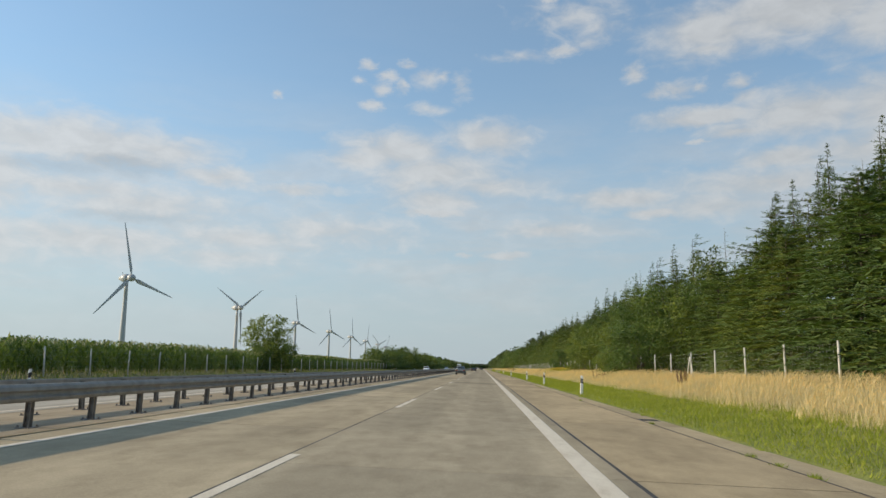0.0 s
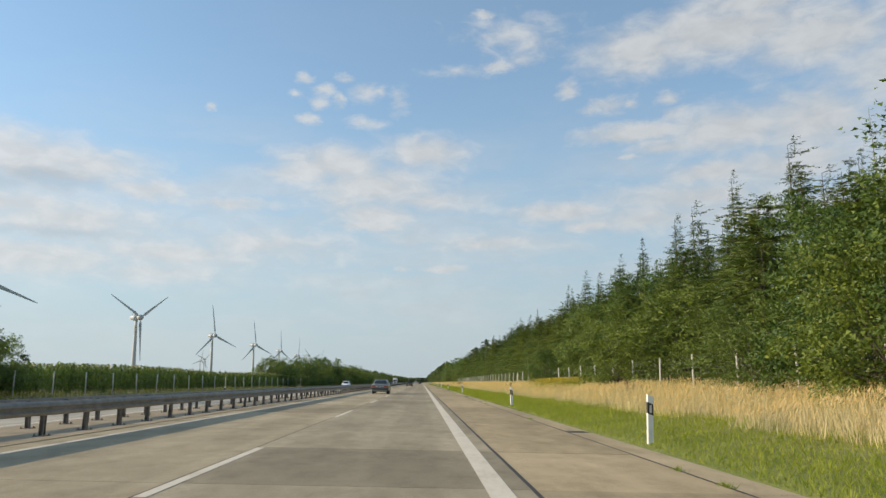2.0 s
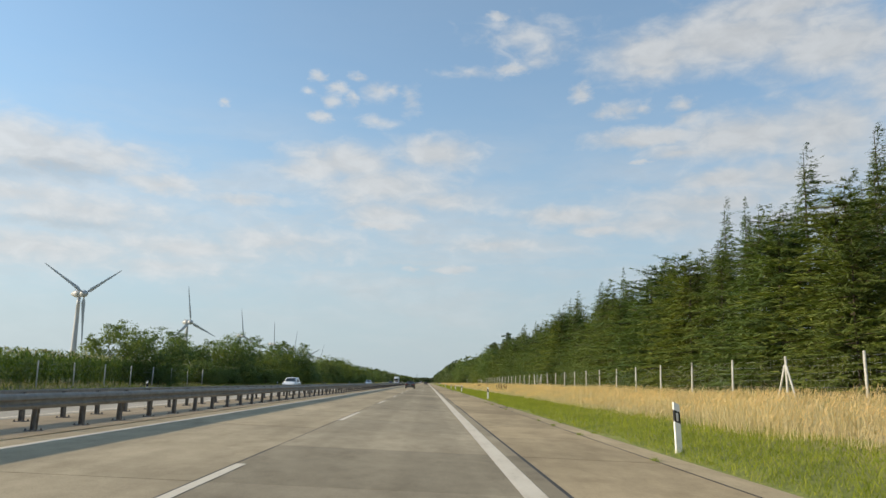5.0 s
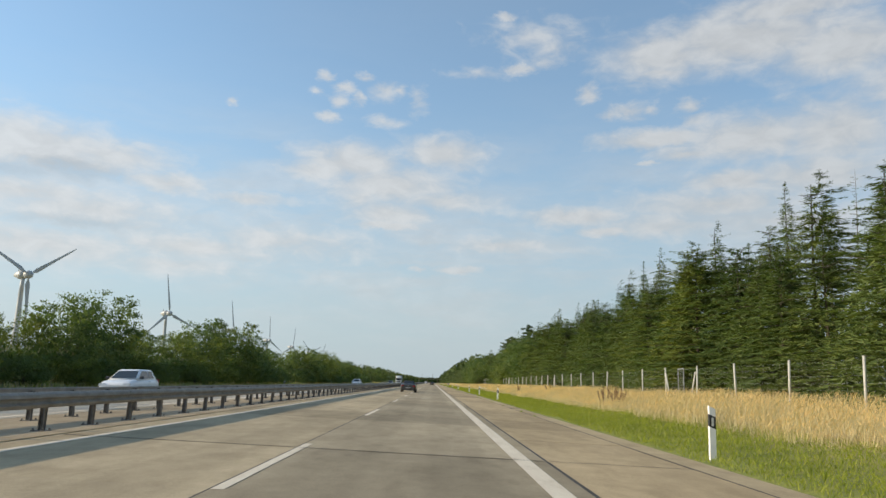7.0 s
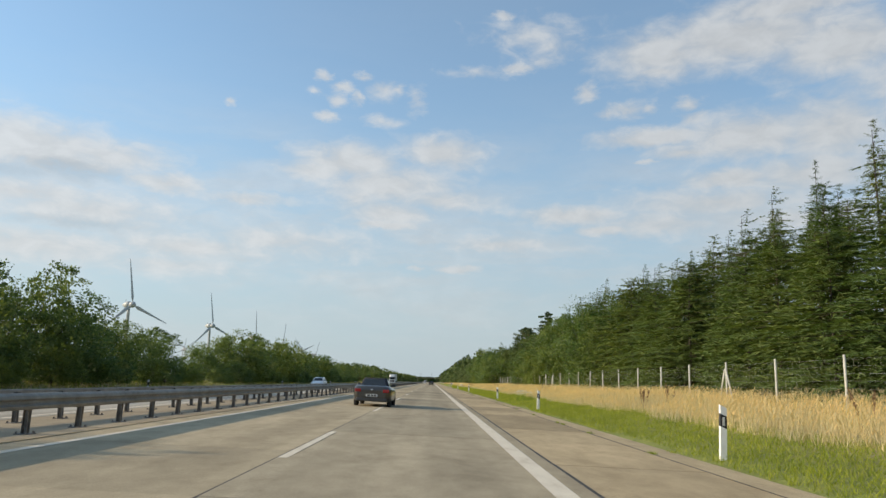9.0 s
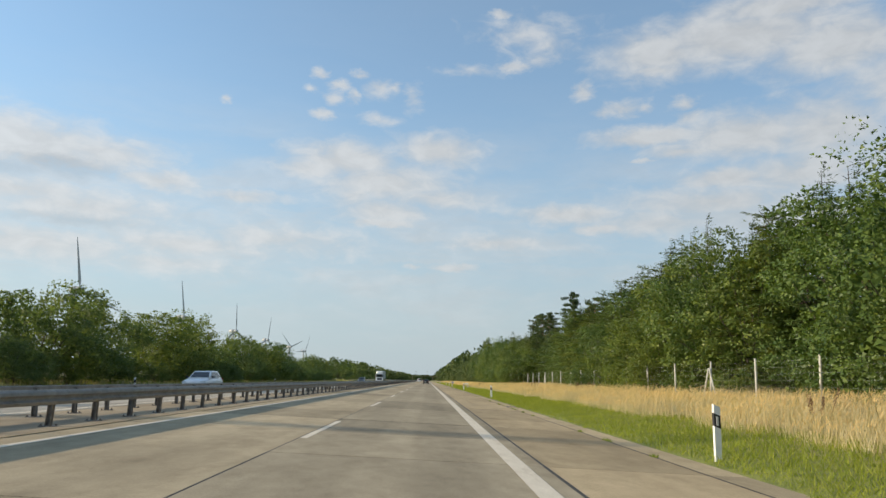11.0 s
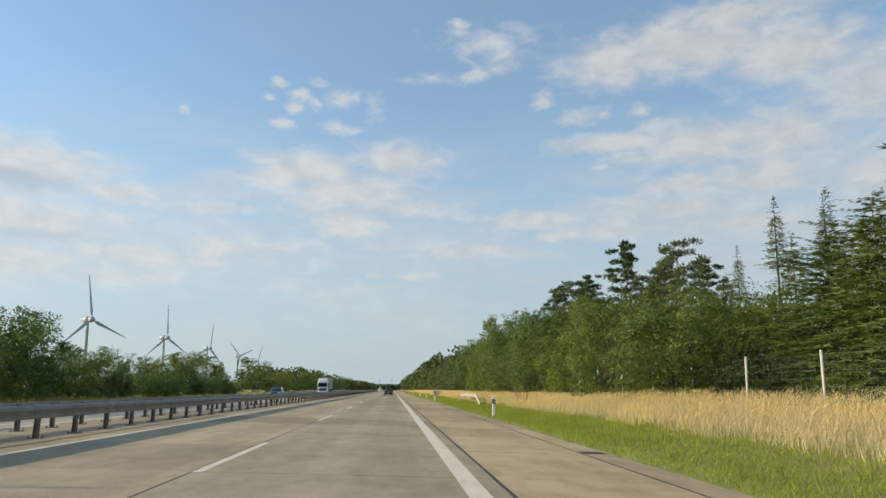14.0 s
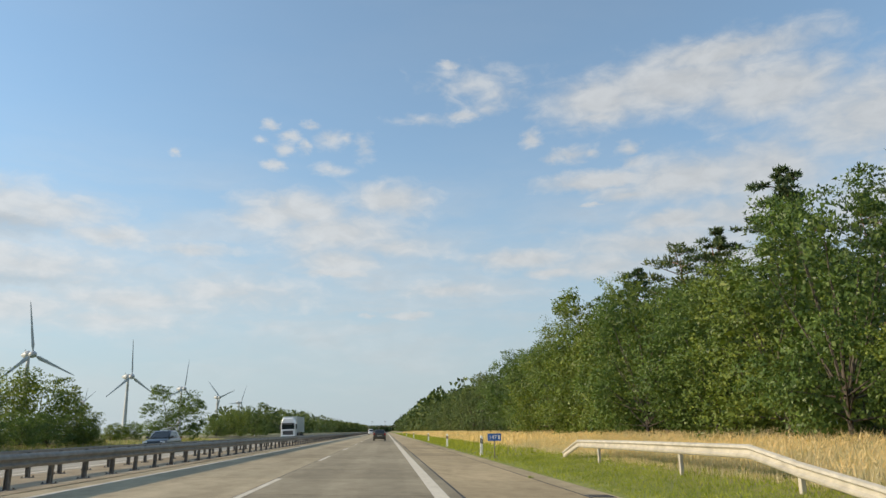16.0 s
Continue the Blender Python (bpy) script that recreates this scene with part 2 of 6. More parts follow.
def leafy(name, dark, light, warm, see=0.35, gloss=0.5):
    """Foliage: colour by leaf, by tree and by patch, with light coming through."""
    m, n, l, b = material(name)
    geo, info = n.new("ShaderNodeNewGeometry"), n.new("ShaderNodeObjectInfo")
    patch = tex_noise(n, l, 0.7, 4, 0.6)
    col = ramp(n, l, geo.outputs["Random Per Island"], [(0.0, dark), (0.6, light), (1.0, warm)])
    col = mixed(n, l, 0.7, col, ramp(n, l, patch, [(0.3, (0.6, 0.66, 0.7)), (0.7, (1.3, 1.22, 0.95))]), "MULTIPLY")
    col = mixed(n, l, 0.8, col, ramp(n, l, info.outputs["Random"], [(0.0, (0.66, 0.8, 0.85)), (0.5, (1, 1, 1)), (1.0, (1.28, 1.14, 0.8))]), "MULTIPLY")
    l.new(col, b.inputs["Base Color"])
    b.inputs["Roughness"].default_value = gloss
    b.inputs["Specular IOR Level"].default_value = 0.2
    tr = n.new("ShaderNodeBsdfTranslucent")
    l.new(mixed(n, l, 1.0, col, (1.25, 1.3, 0.6), "MULTIPLY"), tr.inputs[0])
    mx = n.new("ShaderNodeMixShader")
    mx.inputs[0].default_value = see
    l.new(b.outputs[0], mx.inputs[1])
    l.new(tr.outputs[0], mx.inputs[2])
    l.new(mx.outputs[0], n["Material Output"].inputs[0])
    return m


M = {}
M["slab"] = concrete("worn_concrete", (0.505, 0.415, 0.28))
M["slab_grey"] = concrete("traffic_worn_concrete", (0.45, 0.38, 0.268))
M["shoulder"] = concrete("shoulder_concrete", (0.51, 0.4, 0.25), tracks=False)
M["median"] = concrete("median_concrete", (0.5, 0.41, 0.29), tracks=False)
M["west"] = concrete("west_concrete", (0.47, 0.43, 0.36))
M["joint"] = plain("joint_filler", (0.05, 0.046, 0.042), 0.9, vary=0.3, where="World")
M["kerb"] = concrete("edge_concrete", (0.52, 0.415, 0.265), tracks=False)


def road_paint():
    m, n, l, b = material("road_paint")
    v = tex_noise(n, l, 3, 6, 0.7, "World", (1, 0.3, 1))
    f = tex_noise(n, l, 40, 3, 0.7, "World")
    col = ramp(n, l, v, [(0.25, (0.58, 0.48, 0.35)), (0.45, (0.74, 0.65, 0.51)), (0.7, (0.82, 0.73, 0.58))])
    col = mixed(n, l, 0.5, col, ramp(n, l, f, [(0.3, (0.75, 0.74, 0.72)), (0.6, (1, 1, 1))]), "MULTIPLY")
    l.new(col, b.inputs["Base Color"])
    b.inputs["Roughness"].default_value, b.inputs["Specular IOR Level"].default_value = 0.8, 0.1
    return m


M["paint"] = road_paint()
M["steel"] = plain("weathered_galvanised_steel", (0.25, 0.235, 0.205), 0.6, 0.12, 0.25, 3.0, "World")
M["post_steel"] = plain("rusty_post_steel", (0.16, 0.145, 0.125), 0.7, 0.2, 0.35, 9.0, "World")
M["rail_pale"] = plain("pale_weathered_rail", (0.42, 0.385, 0.31), 0.65, 0.0, 0.22, 3.0, "World")
M["plastic_white"] = plain("white_post_plastic", (0.78, 0.77, 0.74), 0.45, vary=0.08)
M["plastic_black"] = plain("black_post_plastic", (0.02, 0.02, 0.022), 0.5)
M["reflector"] = plain("grey_reflector", (0.55, 0.56, 0.58), 0.2, 0.2)
M["fence_post"] = plain("weathered_grey_wood", (0.5, 0.48, 0.42), 0.8, vary=0.25, scale=12)
M["wire"] = plain("galvanised_wire", (0.36, 0.37, 0.36), 0.5, 0.5)
M["bark"] = plain("bark", (0.075, 0.06, 0.045), 0.9, vary=0.4, scale=5)
M["snag"] = plain("dead_grey_wood", (0.2, 0.19, 0.165), 0.9, vary=0.3, scale=5)
M["pine_bark"] = plain("pine_bark", (0.22, 0.12, 0.07), 0.9, vary=0.4, scale=5)
M["turbine"] = plain("turbine_paint", (0.42, 0.43, 0.43), 0.45, vary=0.06, scale=0.3)
M["spruce"] = leafy("spruce_needles", (0.088, 0.13, 0.04), (0.13, 0.175, 0.052), (0.165, 0.198, 0.064), 0.28, 0.65)
M["pine"] = leafy("pine_needles", (0.06, 0.09, 0.05), (0.1, 0.14, 0.07), (0.15, 0.17, 0.085), 0.22, 0.55)
M["leaf"] = leafy("broad_leaves", (0.068, 0.108, 0.028), (0.118, 0.168, 0.041), (0.178, 0.225, 0.056), 0.27, 0.42)
M["bush"] = leafy("bush_leaves", (0.095, 0.135, 0.058), (0.14, 0.19, 0.078), (0.185, 0.225, 0.092), 0.48, 0.5)
M["far_leaf"] = leafy("far_wood_leaves", (0.055, 0.083, 0.03), (0.09, 0.128, 0.044), (0.13, 0.165, 0.058), 0.15, 0.6)
M["corn"] = leafy("maize_leaves", (0.085, 0.125, 0.03), (0.17, 0.22, 0.055), (0.25, 0.27, 0.085), 0.4, 0.4)
M["corn_top"] = plain("maize_top", (0.16, 0.2, 0.07), 0.9, vary=0.4, scale=0.8)
M["tassel"] = plain("maize_tassels", (0.5, 0.45, 0.2), 0.8, vary=0.25)
M["dry"] = leafy("dry_grass", (0.52, 0.4, 0.235), (0.67, 0.535, 0.335), (0.8, 0.67, 0.455), 0.28, 0.8)
M["green_grass"] = leafy("verge_grass", (0.17, 0.22, 0.036), (0.25, 0.31, 0.05), (0.36, 0.38, 0.09), 0.4, 0.75)
M["plume"] = leafy("grass_seed_heads", (0.5, 0.385, 0.245), (0.62, 0.49, 0.325), (0.72, 0.6, 0.42), 0.35, 0.8)
M["dock"] = plain("dry_brown_seed", (0.2, 0.12, 0.06), 0.9, vary=0.35, scale=9)
M["tansy"] = plain("yellow_flower_heads", (0.55, 0.42, 0.03), 0.7, vary=0.25)
M["umbel"] = plain("white_flower_heads", (0.75, 0.75, 0.66), 0.8, vary=0.1)


def ground_mat():
    m, n, l, b = material("verge_and_field_ground")
    geo = n.new("ShaderNodeNewGeometry")
    sx = n.new("ShaderNodeSeparateXYZ")
    l.new(geo.outputs["Position"], sx.inputs[0])
    wob = tex_noise(n, l, 0.6, 5, 0.6, "World")
    a = n.new("ShaderNodeMath")
    a.operation = "MULTIPLY_ADD"
    l.new(wob, a.inputs[0])
    a.inputs[1].default_value = 3.0
    l.new(sx.outputs[0], a.inputs[2])
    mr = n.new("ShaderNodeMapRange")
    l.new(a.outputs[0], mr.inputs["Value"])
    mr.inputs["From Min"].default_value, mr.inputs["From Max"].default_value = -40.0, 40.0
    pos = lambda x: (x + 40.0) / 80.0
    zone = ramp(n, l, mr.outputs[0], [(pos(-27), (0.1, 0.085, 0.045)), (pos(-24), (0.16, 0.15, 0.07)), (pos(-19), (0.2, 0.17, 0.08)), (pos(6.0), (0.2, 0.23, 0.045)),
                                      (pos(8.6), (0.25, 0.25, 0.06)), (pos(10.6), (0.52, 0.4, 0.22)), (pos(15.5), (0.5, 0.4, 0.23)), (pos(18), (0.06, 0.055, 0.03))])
    # farmland: fields of stubble, grass and crops far from the road
    vor = n.new("ShaderNodeTexVoronoi")
    vor.inputs["Scale"].default_value = 0.0045
    l.new(geo.outputs["Position"], vor.inputs["Vector"])
    crop = n.new("ShaderNodeSeparateColor")
    l.new(vor.outputs["Color"], crop.inputs[0])
    fields = ramp(n, l, crop.outputs[0], [(0.1, (0.13, 0.19, 0.05)), (0.4, (0.3, 0.27, 0.12)), (0.6, (0.17, 0.22, 0.07)), (0.9, (0.4, 0.33, 0.18))])
    ab = n.new("ShaderNodeMath")
    ab.operation = "ABSOLUTE"
    l.new(sx.outputs[0], ab.inputs[0])
    away = n.new("ShaderNodeMapRange")
    away.inputs["From Min"].default_value, away.inputs["From Max"].default_value = 30.0, 44.0
    l.new(ab.outputs[0], away.inputs["Value"])
    zone = mixed(n, l, away.outputs[0], zone, fields)
    f = tex_noise(n, l, 9, 5, 0.7, "World")
    tuft = tex_noise(n, l, 2.2, 4, 0.65, "World")
    blade = tex_noise(n, l, 38, 3, 0.7, "World")
    zone = mixed(n, l, 0.75, zone, ramp(n, l, tuft, [(0.3, (0.62, 0.7, 0.6)), (0.55, (1, 1, 1)), (0.75, (1.35, 1.2, 0.95))]), "MULTIPLY")
    zone = mixed(n, l, 0.7, zone, ramp(n, l, blade, [(0.3, (0.5, 0.55, 0.45)), (0.6, (1.1, 1.1, 1.05)), (0.75, (1.5, 1.4, 1.2))]), "MULTIPLY")
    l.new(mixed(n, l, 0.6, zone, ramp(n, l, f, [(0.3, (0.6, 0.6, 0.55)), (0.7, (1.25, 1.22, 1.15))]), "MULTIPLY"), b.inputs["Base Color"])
    b.inputs["Roughness"].default_value = 0.95
    bump(n, l, b, f, 0.6, 0.08)
    return m


M["ground"] = ground_mat()


def glass_dark(name, color=(0.02, 0.025, 0.028)):
    m, n, l, b = material(name)
    b.inputs["Base Color"].default_value = (*color, 1)
    b.inputs["Roughness"].default_value, b.inputs["Specular IOR Level"].default_value = 0.06, 0.7
    return m


M["glass"] = glass_dark("tinted_window_glass")
M["rubber"] = plain("tyre_rubber", (0.018, 0.018, 0.018), 0.85)
M["alloy"] = plain("wheel_alloy", (0.45, 0.46, 0.47), 0.35, 0.6)
M["trim"] = plain("dark_grey_trim", (0.05, 0.052, 0.055), 0.55)
M["red_lamp"] = plain("red_lamp_glass", (0.3, 0.018, 0.018), 0.25)
M["orange_lamp"] = plain("orange_lamp_glass", (0.42, 0.12, 0.02), 0.25)
M["clear_lamp"] = plain("clear_lamp_glass", (0.7, 0.72, 0.74), 0.15)
M["plate"] = plain("white_plate", (0.75, 0.75, 0.72), 0.4)
M["ink"] = plain("dark_plate_bars", (0.03, 0.03, 0.03), 0.5)
M["blue"] = plain("blue_sign_face", (0.02, 0.12, 0.42), 0.35)
M["sign_white"] = plain("white_sign_marks", (0.8, 0.8, 0.8), 0.4)
M["soft_top"] = plain("black_fabric_roof", (0.018, 0.018, 0.02), 0.9, vary=0.2, scale=30)
M["tarp"] = plain("pale_trailer_tarp", (0.4, 0.43, 0.4), 0.6, vary=0.1, scale=1)


def car_paint(name, color, metal=0.4):
    return plain(name, color, 0.28, metal, 0.04, 2.0, coat=0.6)


M["paint_silver"] = car_paint("silver_green_car_paint", (0.2, 0.22, 0.205), 0.35)
M["paint_anthracite"] = car_paint("dark_grey_car_paint", (0.075, 0.07, 0.062), 0.5)
M["paint_white"] = car_paint("white_car_paint", (0.78, 0.79, 0.8), 0.0)
M["paint_black"] = car_paint("black_car_paint", (0.025, 0.03, 0.035), 0.3)

# ---- helpers for meshes ----
def fast_mesh(name, verts, faces, mat):
    """A mesh from arrays of points and of faces that all have the same number of corners."""
    verts, faces = np.asarray(verts, np.float32), np.asarray(faces, np.int32)
    me = bpy.data.meshes.new(name)
    k = faces.shape[1]
    me.vertices.add(len(verts))
    me.vertices.foreach_set("co", verts.ravel())
    me.loops.add(faces.size)
    me.loops.foreach_set("vertex_index", faces.ravel())
    me.polygons.add(len(faces))
    me.polygons.foreach_set("loop_start", np.arange(0, faces.size, k, dtype=np.int32))
    me.polygons.foreach_set("use_smooth", np.zeros(len(faces), dtype=bool))
    me.update(calc_edges=True)
    me.validate()
    me.materials.append(mat)
    return me


def part(name, bm, mat, parent, label=""):
    """A bmesh, or a mesh, as one object under a thing or a part."""
    if isinstance(bm, bmesh.types.BMesh):
        me = bpy.data.meshes.new(name)
        bm.to_mesh(me)
        bm.free()
        me.materials.append(mat)
    else:
        me = bm
    ob = new(name, me)
    if parent is not None:
        ob.parent = parent
    return tagged(ob, label)


def thing(name, label, category, group="", kind=""):
    return tagged(new(name), label, category, group, kind)


def add_box(bm, x0, x1, y0, y1, z0, z1, bevel=0.0):
    r = bmesh.ops.create_cube(bm, size=1)
    for v in r["verts"]:
        v.co = ((x0 + x1) / 2 + v.co.x * (x1 - x0), (y0 + y1) / 2 + v.co.y * (y1 - y0), (z0 + z1) / 2 + v.co.z * (z1 - z0))
    if bevel:
        es = list({e for v in r["verts"] for e in v.link_edges})
        bmesh.ops.bevel(bm, geom=es, offset=bevel, segments=2, affect="EDGES", profile=0.5)
    return r["verts"]


def box_bm(x0, x1, y0, y1, z0, z1, bevel=0.0):
    bm = bmesh.new()
    add_box(bm, x0, x1, y0, y1, z0, z1, bevel)
    return bm


def add_tube(bm, a, b, r0, r1, n=8, caps=True):
    """A tapered tube from a to b."""
    a, b = Vector(a), Vector(b)
    q = (b - a).to_track_quat("Z", "Y")
    ring0 = [bm.verts.new(a + q @ Vector((r0 * math.cos(2 * math.pi * k / n), r0 * math.sin(2 * math.pi * k / n), 0))) for k in range(n)]
    ring1 = [bm.verts.new(b + q @ Vector((r1 * math.cos(2 * math.pi * k / n), r1 * math.sin(2 * math.pi * k / n), 0))) for k in range(n)]
    for k in range(n):
        f = bm.faces.new((ring0[k], ring0[(k + 1) % n], ring1[(k + 1) % n], ring1[k]))
        f.smooth = True
    if caps:
        bm.faces.new(ring0[::-1])
        bm.faces.new(ring1)


def extrude_profile(profile, y0, y1, closed=True):
    """A profile in x, z carried along y."""
    bm = bmesh.new()
    a = [bm.verts.new((x, y0, z)) for x, z in profile]
    b = [bm.verts.new((x, y1, z)) for x, z in profile]
    n = len(profile)
    for k in range(n if closed else n - 1):
        bm.faces.new((a[k], a[(k + 1) % n], b[(k + 1) % n], b[k]))
    if closed:
        bm.faces.new(a[::-1])
        bm.faces.new(b)
    bmesh.ops.recalc_face_normals(bm, faces=bm.faces)
    return bm


FALL = 0.025  # crossfall of the carriageway, down to the east


def zr(x):
    return -FALL * x


def zw(x):
    """Height of the western carriageway, which falls the other way."""
    return 0.13 + FALL * (x + 10.0)


def zg(x):
    """Height of the verge east of the carriageway."""
    return float(np.interp(x, [5.12, 5.6, 7.5, 13.6, 20.0, 60.0], [-0.13, -0.04, 0.1, 0.45, 0.6, 0.6]))


def zl(x):
    """Height of the land west of the road."""
    return float(np.interp(x, [-60.0, -27.0, -24.0, -21.0, -20.4], [0.6, 0.5, 0.25, -0.12, -0.16]))


# ---- ground ----
section = [(-3000, 0.6), (-60, 0.6), (-27, 0.5), (-24, 0.25), (-21, -0.12), (-20.4, -0.3), (-10, -0.3), (4.9, -0.45), (5.1, -0.16), (5.6, -0.04), (7.5, 0.1), (13.6, 0.45), (20, 0.6), (60, 0.6), (3000, 0.6)]
ys = [-200, 0, 200, 400, 600, 900, 1400, 2200, 4200]
gv = [(x, y, z) for y in ys for x, z in section]
gf = [(i * 15 + k, i * 15 + k + 1, (i + 1) * 15 + k + 1, (i + 1) * 15 + k) for i in range(len(ys) - 1) for k in range(14)]
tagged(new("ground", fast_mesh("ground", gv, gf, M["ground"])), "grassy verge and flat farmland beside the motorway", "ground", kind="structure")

# ---- carriageways: a dark bed shows in the joints between the slabs ----
Y0, Y1 = -60.0, 2400.0
road = tagged(new("road", None), "two-lane concrete motorway carriageway with hard shoulder", "road", kind="structure")
part("road_bed", extrude_profile([(-6.62, zr(-6.62) - 0.009), (5.08, zr(5.08) - 0.009), (5.08, -0.5), (-6.62, -0.2)], Y0, Y1), M["joint"], road)
west = tagged(new("road_west", None), "pale concrete carriageway for oncoming traffic", "road", kind="structure")
part("road_surface", extrude_profile([(-20.4, zw(-20.4)), (-10.0, zw(-10.0)), (-10.0, -0.28), (-20.4, -0.5)], Y0, Y1), M["west"], west)
med = tagged(new("median_strip", None), "sandy paved median strip between the carriageways", "median", kind="structure")
part("median_paving", extrude_profile([(-9.99, 0.125), (-8.5, 0.14), (-6.63, 0.157), (-6.63, -0.2), (-9.99, -0.2)], Y0, Y1), M["median"], med)
part("gutter", extrude_profile([(-6.75, 0.152), (-6.68, 0.175), (-6.63, 0.178), (-6.63, 0.16)], Y0, 900), M["kerb"], med)

# ---- painted lines ----
lines = tagged(new("road_markings", None), "worn white painted lane lines on the concrete", "road marking", kind="structure")


def strip(name, x0, x1, y0, y1, z=zr, lift=0.004):
    return part(name, fast_mesh(name, [(x0, y0, z(x0) + lift), (x1, y0, z(x1) + lift), (x1, y1, z(x1) + lift), (x0, y1, z(x0) + lift)], [(0, 1, 2, 3)], M["paint"]), None, None)


for nm, x0, x1, z in (("edge_line", 1.27, 1.57, zr), ("edge_line", -6.11, -5.95, zr), ("edge_line", -10.55, -10.35, zw), ("edge_line", -18.1, -17.85, zw)):
    strip(nm, x0, x1, Y0, 1800, z).parent = lines
dash = strip("lane_dash", -2.50, -2.36, 0, 6)
dash.parent = lines
dash.location.y = 23.16 - 54
for k in range(-2, 60):
    d = dash.copy()
    scene.collection.objects.link(d)
    d.location.y = 23.16 + 18 * k
wdash = strip("lane_dash", -14.2, -14.06, 0, 6, zw)
wdash.parent = lines
wdash.location.y = -38
for k in range(0, 40):
    d = wdash.copy()
    scene.collection.objects.link(d)
    d.location.y = -20 + 18 * k


# ---- guard rails in the median: one rail each way, on steel posts ----
def beam_profile(face):
    """Section of a box-and-wave beam; face is +1 where the wave looks east."""
    pts = [(0.0, 0.0), (0.055, 0.03), (0.07, 0.075), (0.02, 0.115), (0.02, 0.165), (0.075, 0.205), (0.06, 0.265), (0.015, 0.31), (-0.03, 0.312), (-0.05, 0.29), (-0.05, 0.02), (-0.03, 0.0)]
    return [(face * x, z) for x, z in pts]


def guard_rail(x_beam, x_post, face, z0, first, count, label):
    rail = thing("guard_rail", label, "guard rail", "median guard rails")
    # beams lap over one another every 4 m
    prof = [(x_beam + x, z0 + 0.43 + 0.92 * z) for x, z in beam_profile(face)]
    beam_me = None
    for k in range(150):
        if beam_me is None:
            o = part("beam", extrude_profile(prof, 0, 4.02), M["steel"], rail)
            beam_me = o.data
        else:
            o = part("beam", beam_me, None, rail)
        o.location = (0.004 * (k % 2), first + 4 * k - 8.6, 0.004 * math.sin(k * 1.7))
    part("beam", extrude_profile(prof, first + 4 * 150 - 8.6, 2300), M["steel"], rail)
    pm = None
    for k in range(count):
        if pm is None:
            bm = bmesh.new()
            add_box(bm, -0.05, 0.05, -0.012, 0.012, 0, 0.66)
            add_box(bm, 0.038, 0.05, -0.05, 0.05, 0, 0.66)
            add_box(bm, -0.05, -0.038, -0.05, 0.05, 0, 0.66)
            add_box(bm, -0.12, 0.12, -0.16, 0.16, -0.01, 0.016, 0.004)
            for sx in (-0.09, 0.09):
                for sy in (-0.12, 0.12):
                    add_box(bm, sx - 0.014, sx + 0.014, sy - 0.014, sy + 0.014, 0.0, 0.05)
            o = part("post", bm, M["post_steel"], rail)
            pm = o.data
        else:
            o = part("post", pm, None, rail)
        o.location = (x_post, first + 2.0 * k, z0)
        o.rotation_euler = (0, 0.015 * math.sin(k * 2.3) + face * 0.03, 0.02 * math.sin(k * 1.1))
    v, f = [], []
    for k in range(count, count + 420):
        y, i = first + 2.0 * k, len(v)
        v += [(x_post + a, y + b, z0 + c) for c in (0, 0.66) for a, b in ((-0.05, -0.05), (0.05, -0.05), (0.05, 0.05), (-0.05, 0.05))]
        f += [(i, i + 1, i + 5, i + 4), (i + 1, i + 2, i + 6, i + 5), (i + 2, i + 3, i + 7, i + 6), (i + 3, i, i + 4, i + 7)]
    far = part("far_posts", fast_mesh("far_posts", v, f, M["post_steel"]), None, rail)
    tagged(far, kind="stuff")
    return rail


guard_rail(-7.2, -7.36, 1, 0.148, -8.9, 290, "dark weathered steel guard rail on short rusty posts in the median")
guard_rail(-9.34, -9.18, -1, 0.132, -9.9, 290, "back of a weathered steel guard rail along the oncoming carriageway")
# ---- plants ----
def diamonds(centers, dirs, sides, length, width):
    """Pointed leaves: base, two shoulders, tip."""
    n = len(centers)
    d, s = dirs * length[:, None], sides * width[:, None] * 0.5
    v = np.empty((n, 4, 3))
    v[:, 0] = centers
    v[:, 1] = centers + d * 0.45 + s
    v[:, 2] = centers + d
    v[:, 3] = centers + d * 0.45 - s
    return v.reshape(-1, 3), np.arange(4 * n).reshape(n, 4)


def slivers(centers, dirs, sides, length, width):
    """Small leaves and needle sprays, one triangle each."""
    n = len(centers)
    v = np.empty((n, 3, 3))
    s = sides * width[:, None] * 0.5
    v[:, 0], v[:, 1], v[:, 2] = centers - s, centers + s, centers + dirs * length[:, None]
    return v.reshape(-1, 3), np.arange(3 * n).reshape(n, 3)


def unit(a):
    return a / np.maximum(np.linalg.norm(a, axis=-1, keepdims=True), 1e-6)


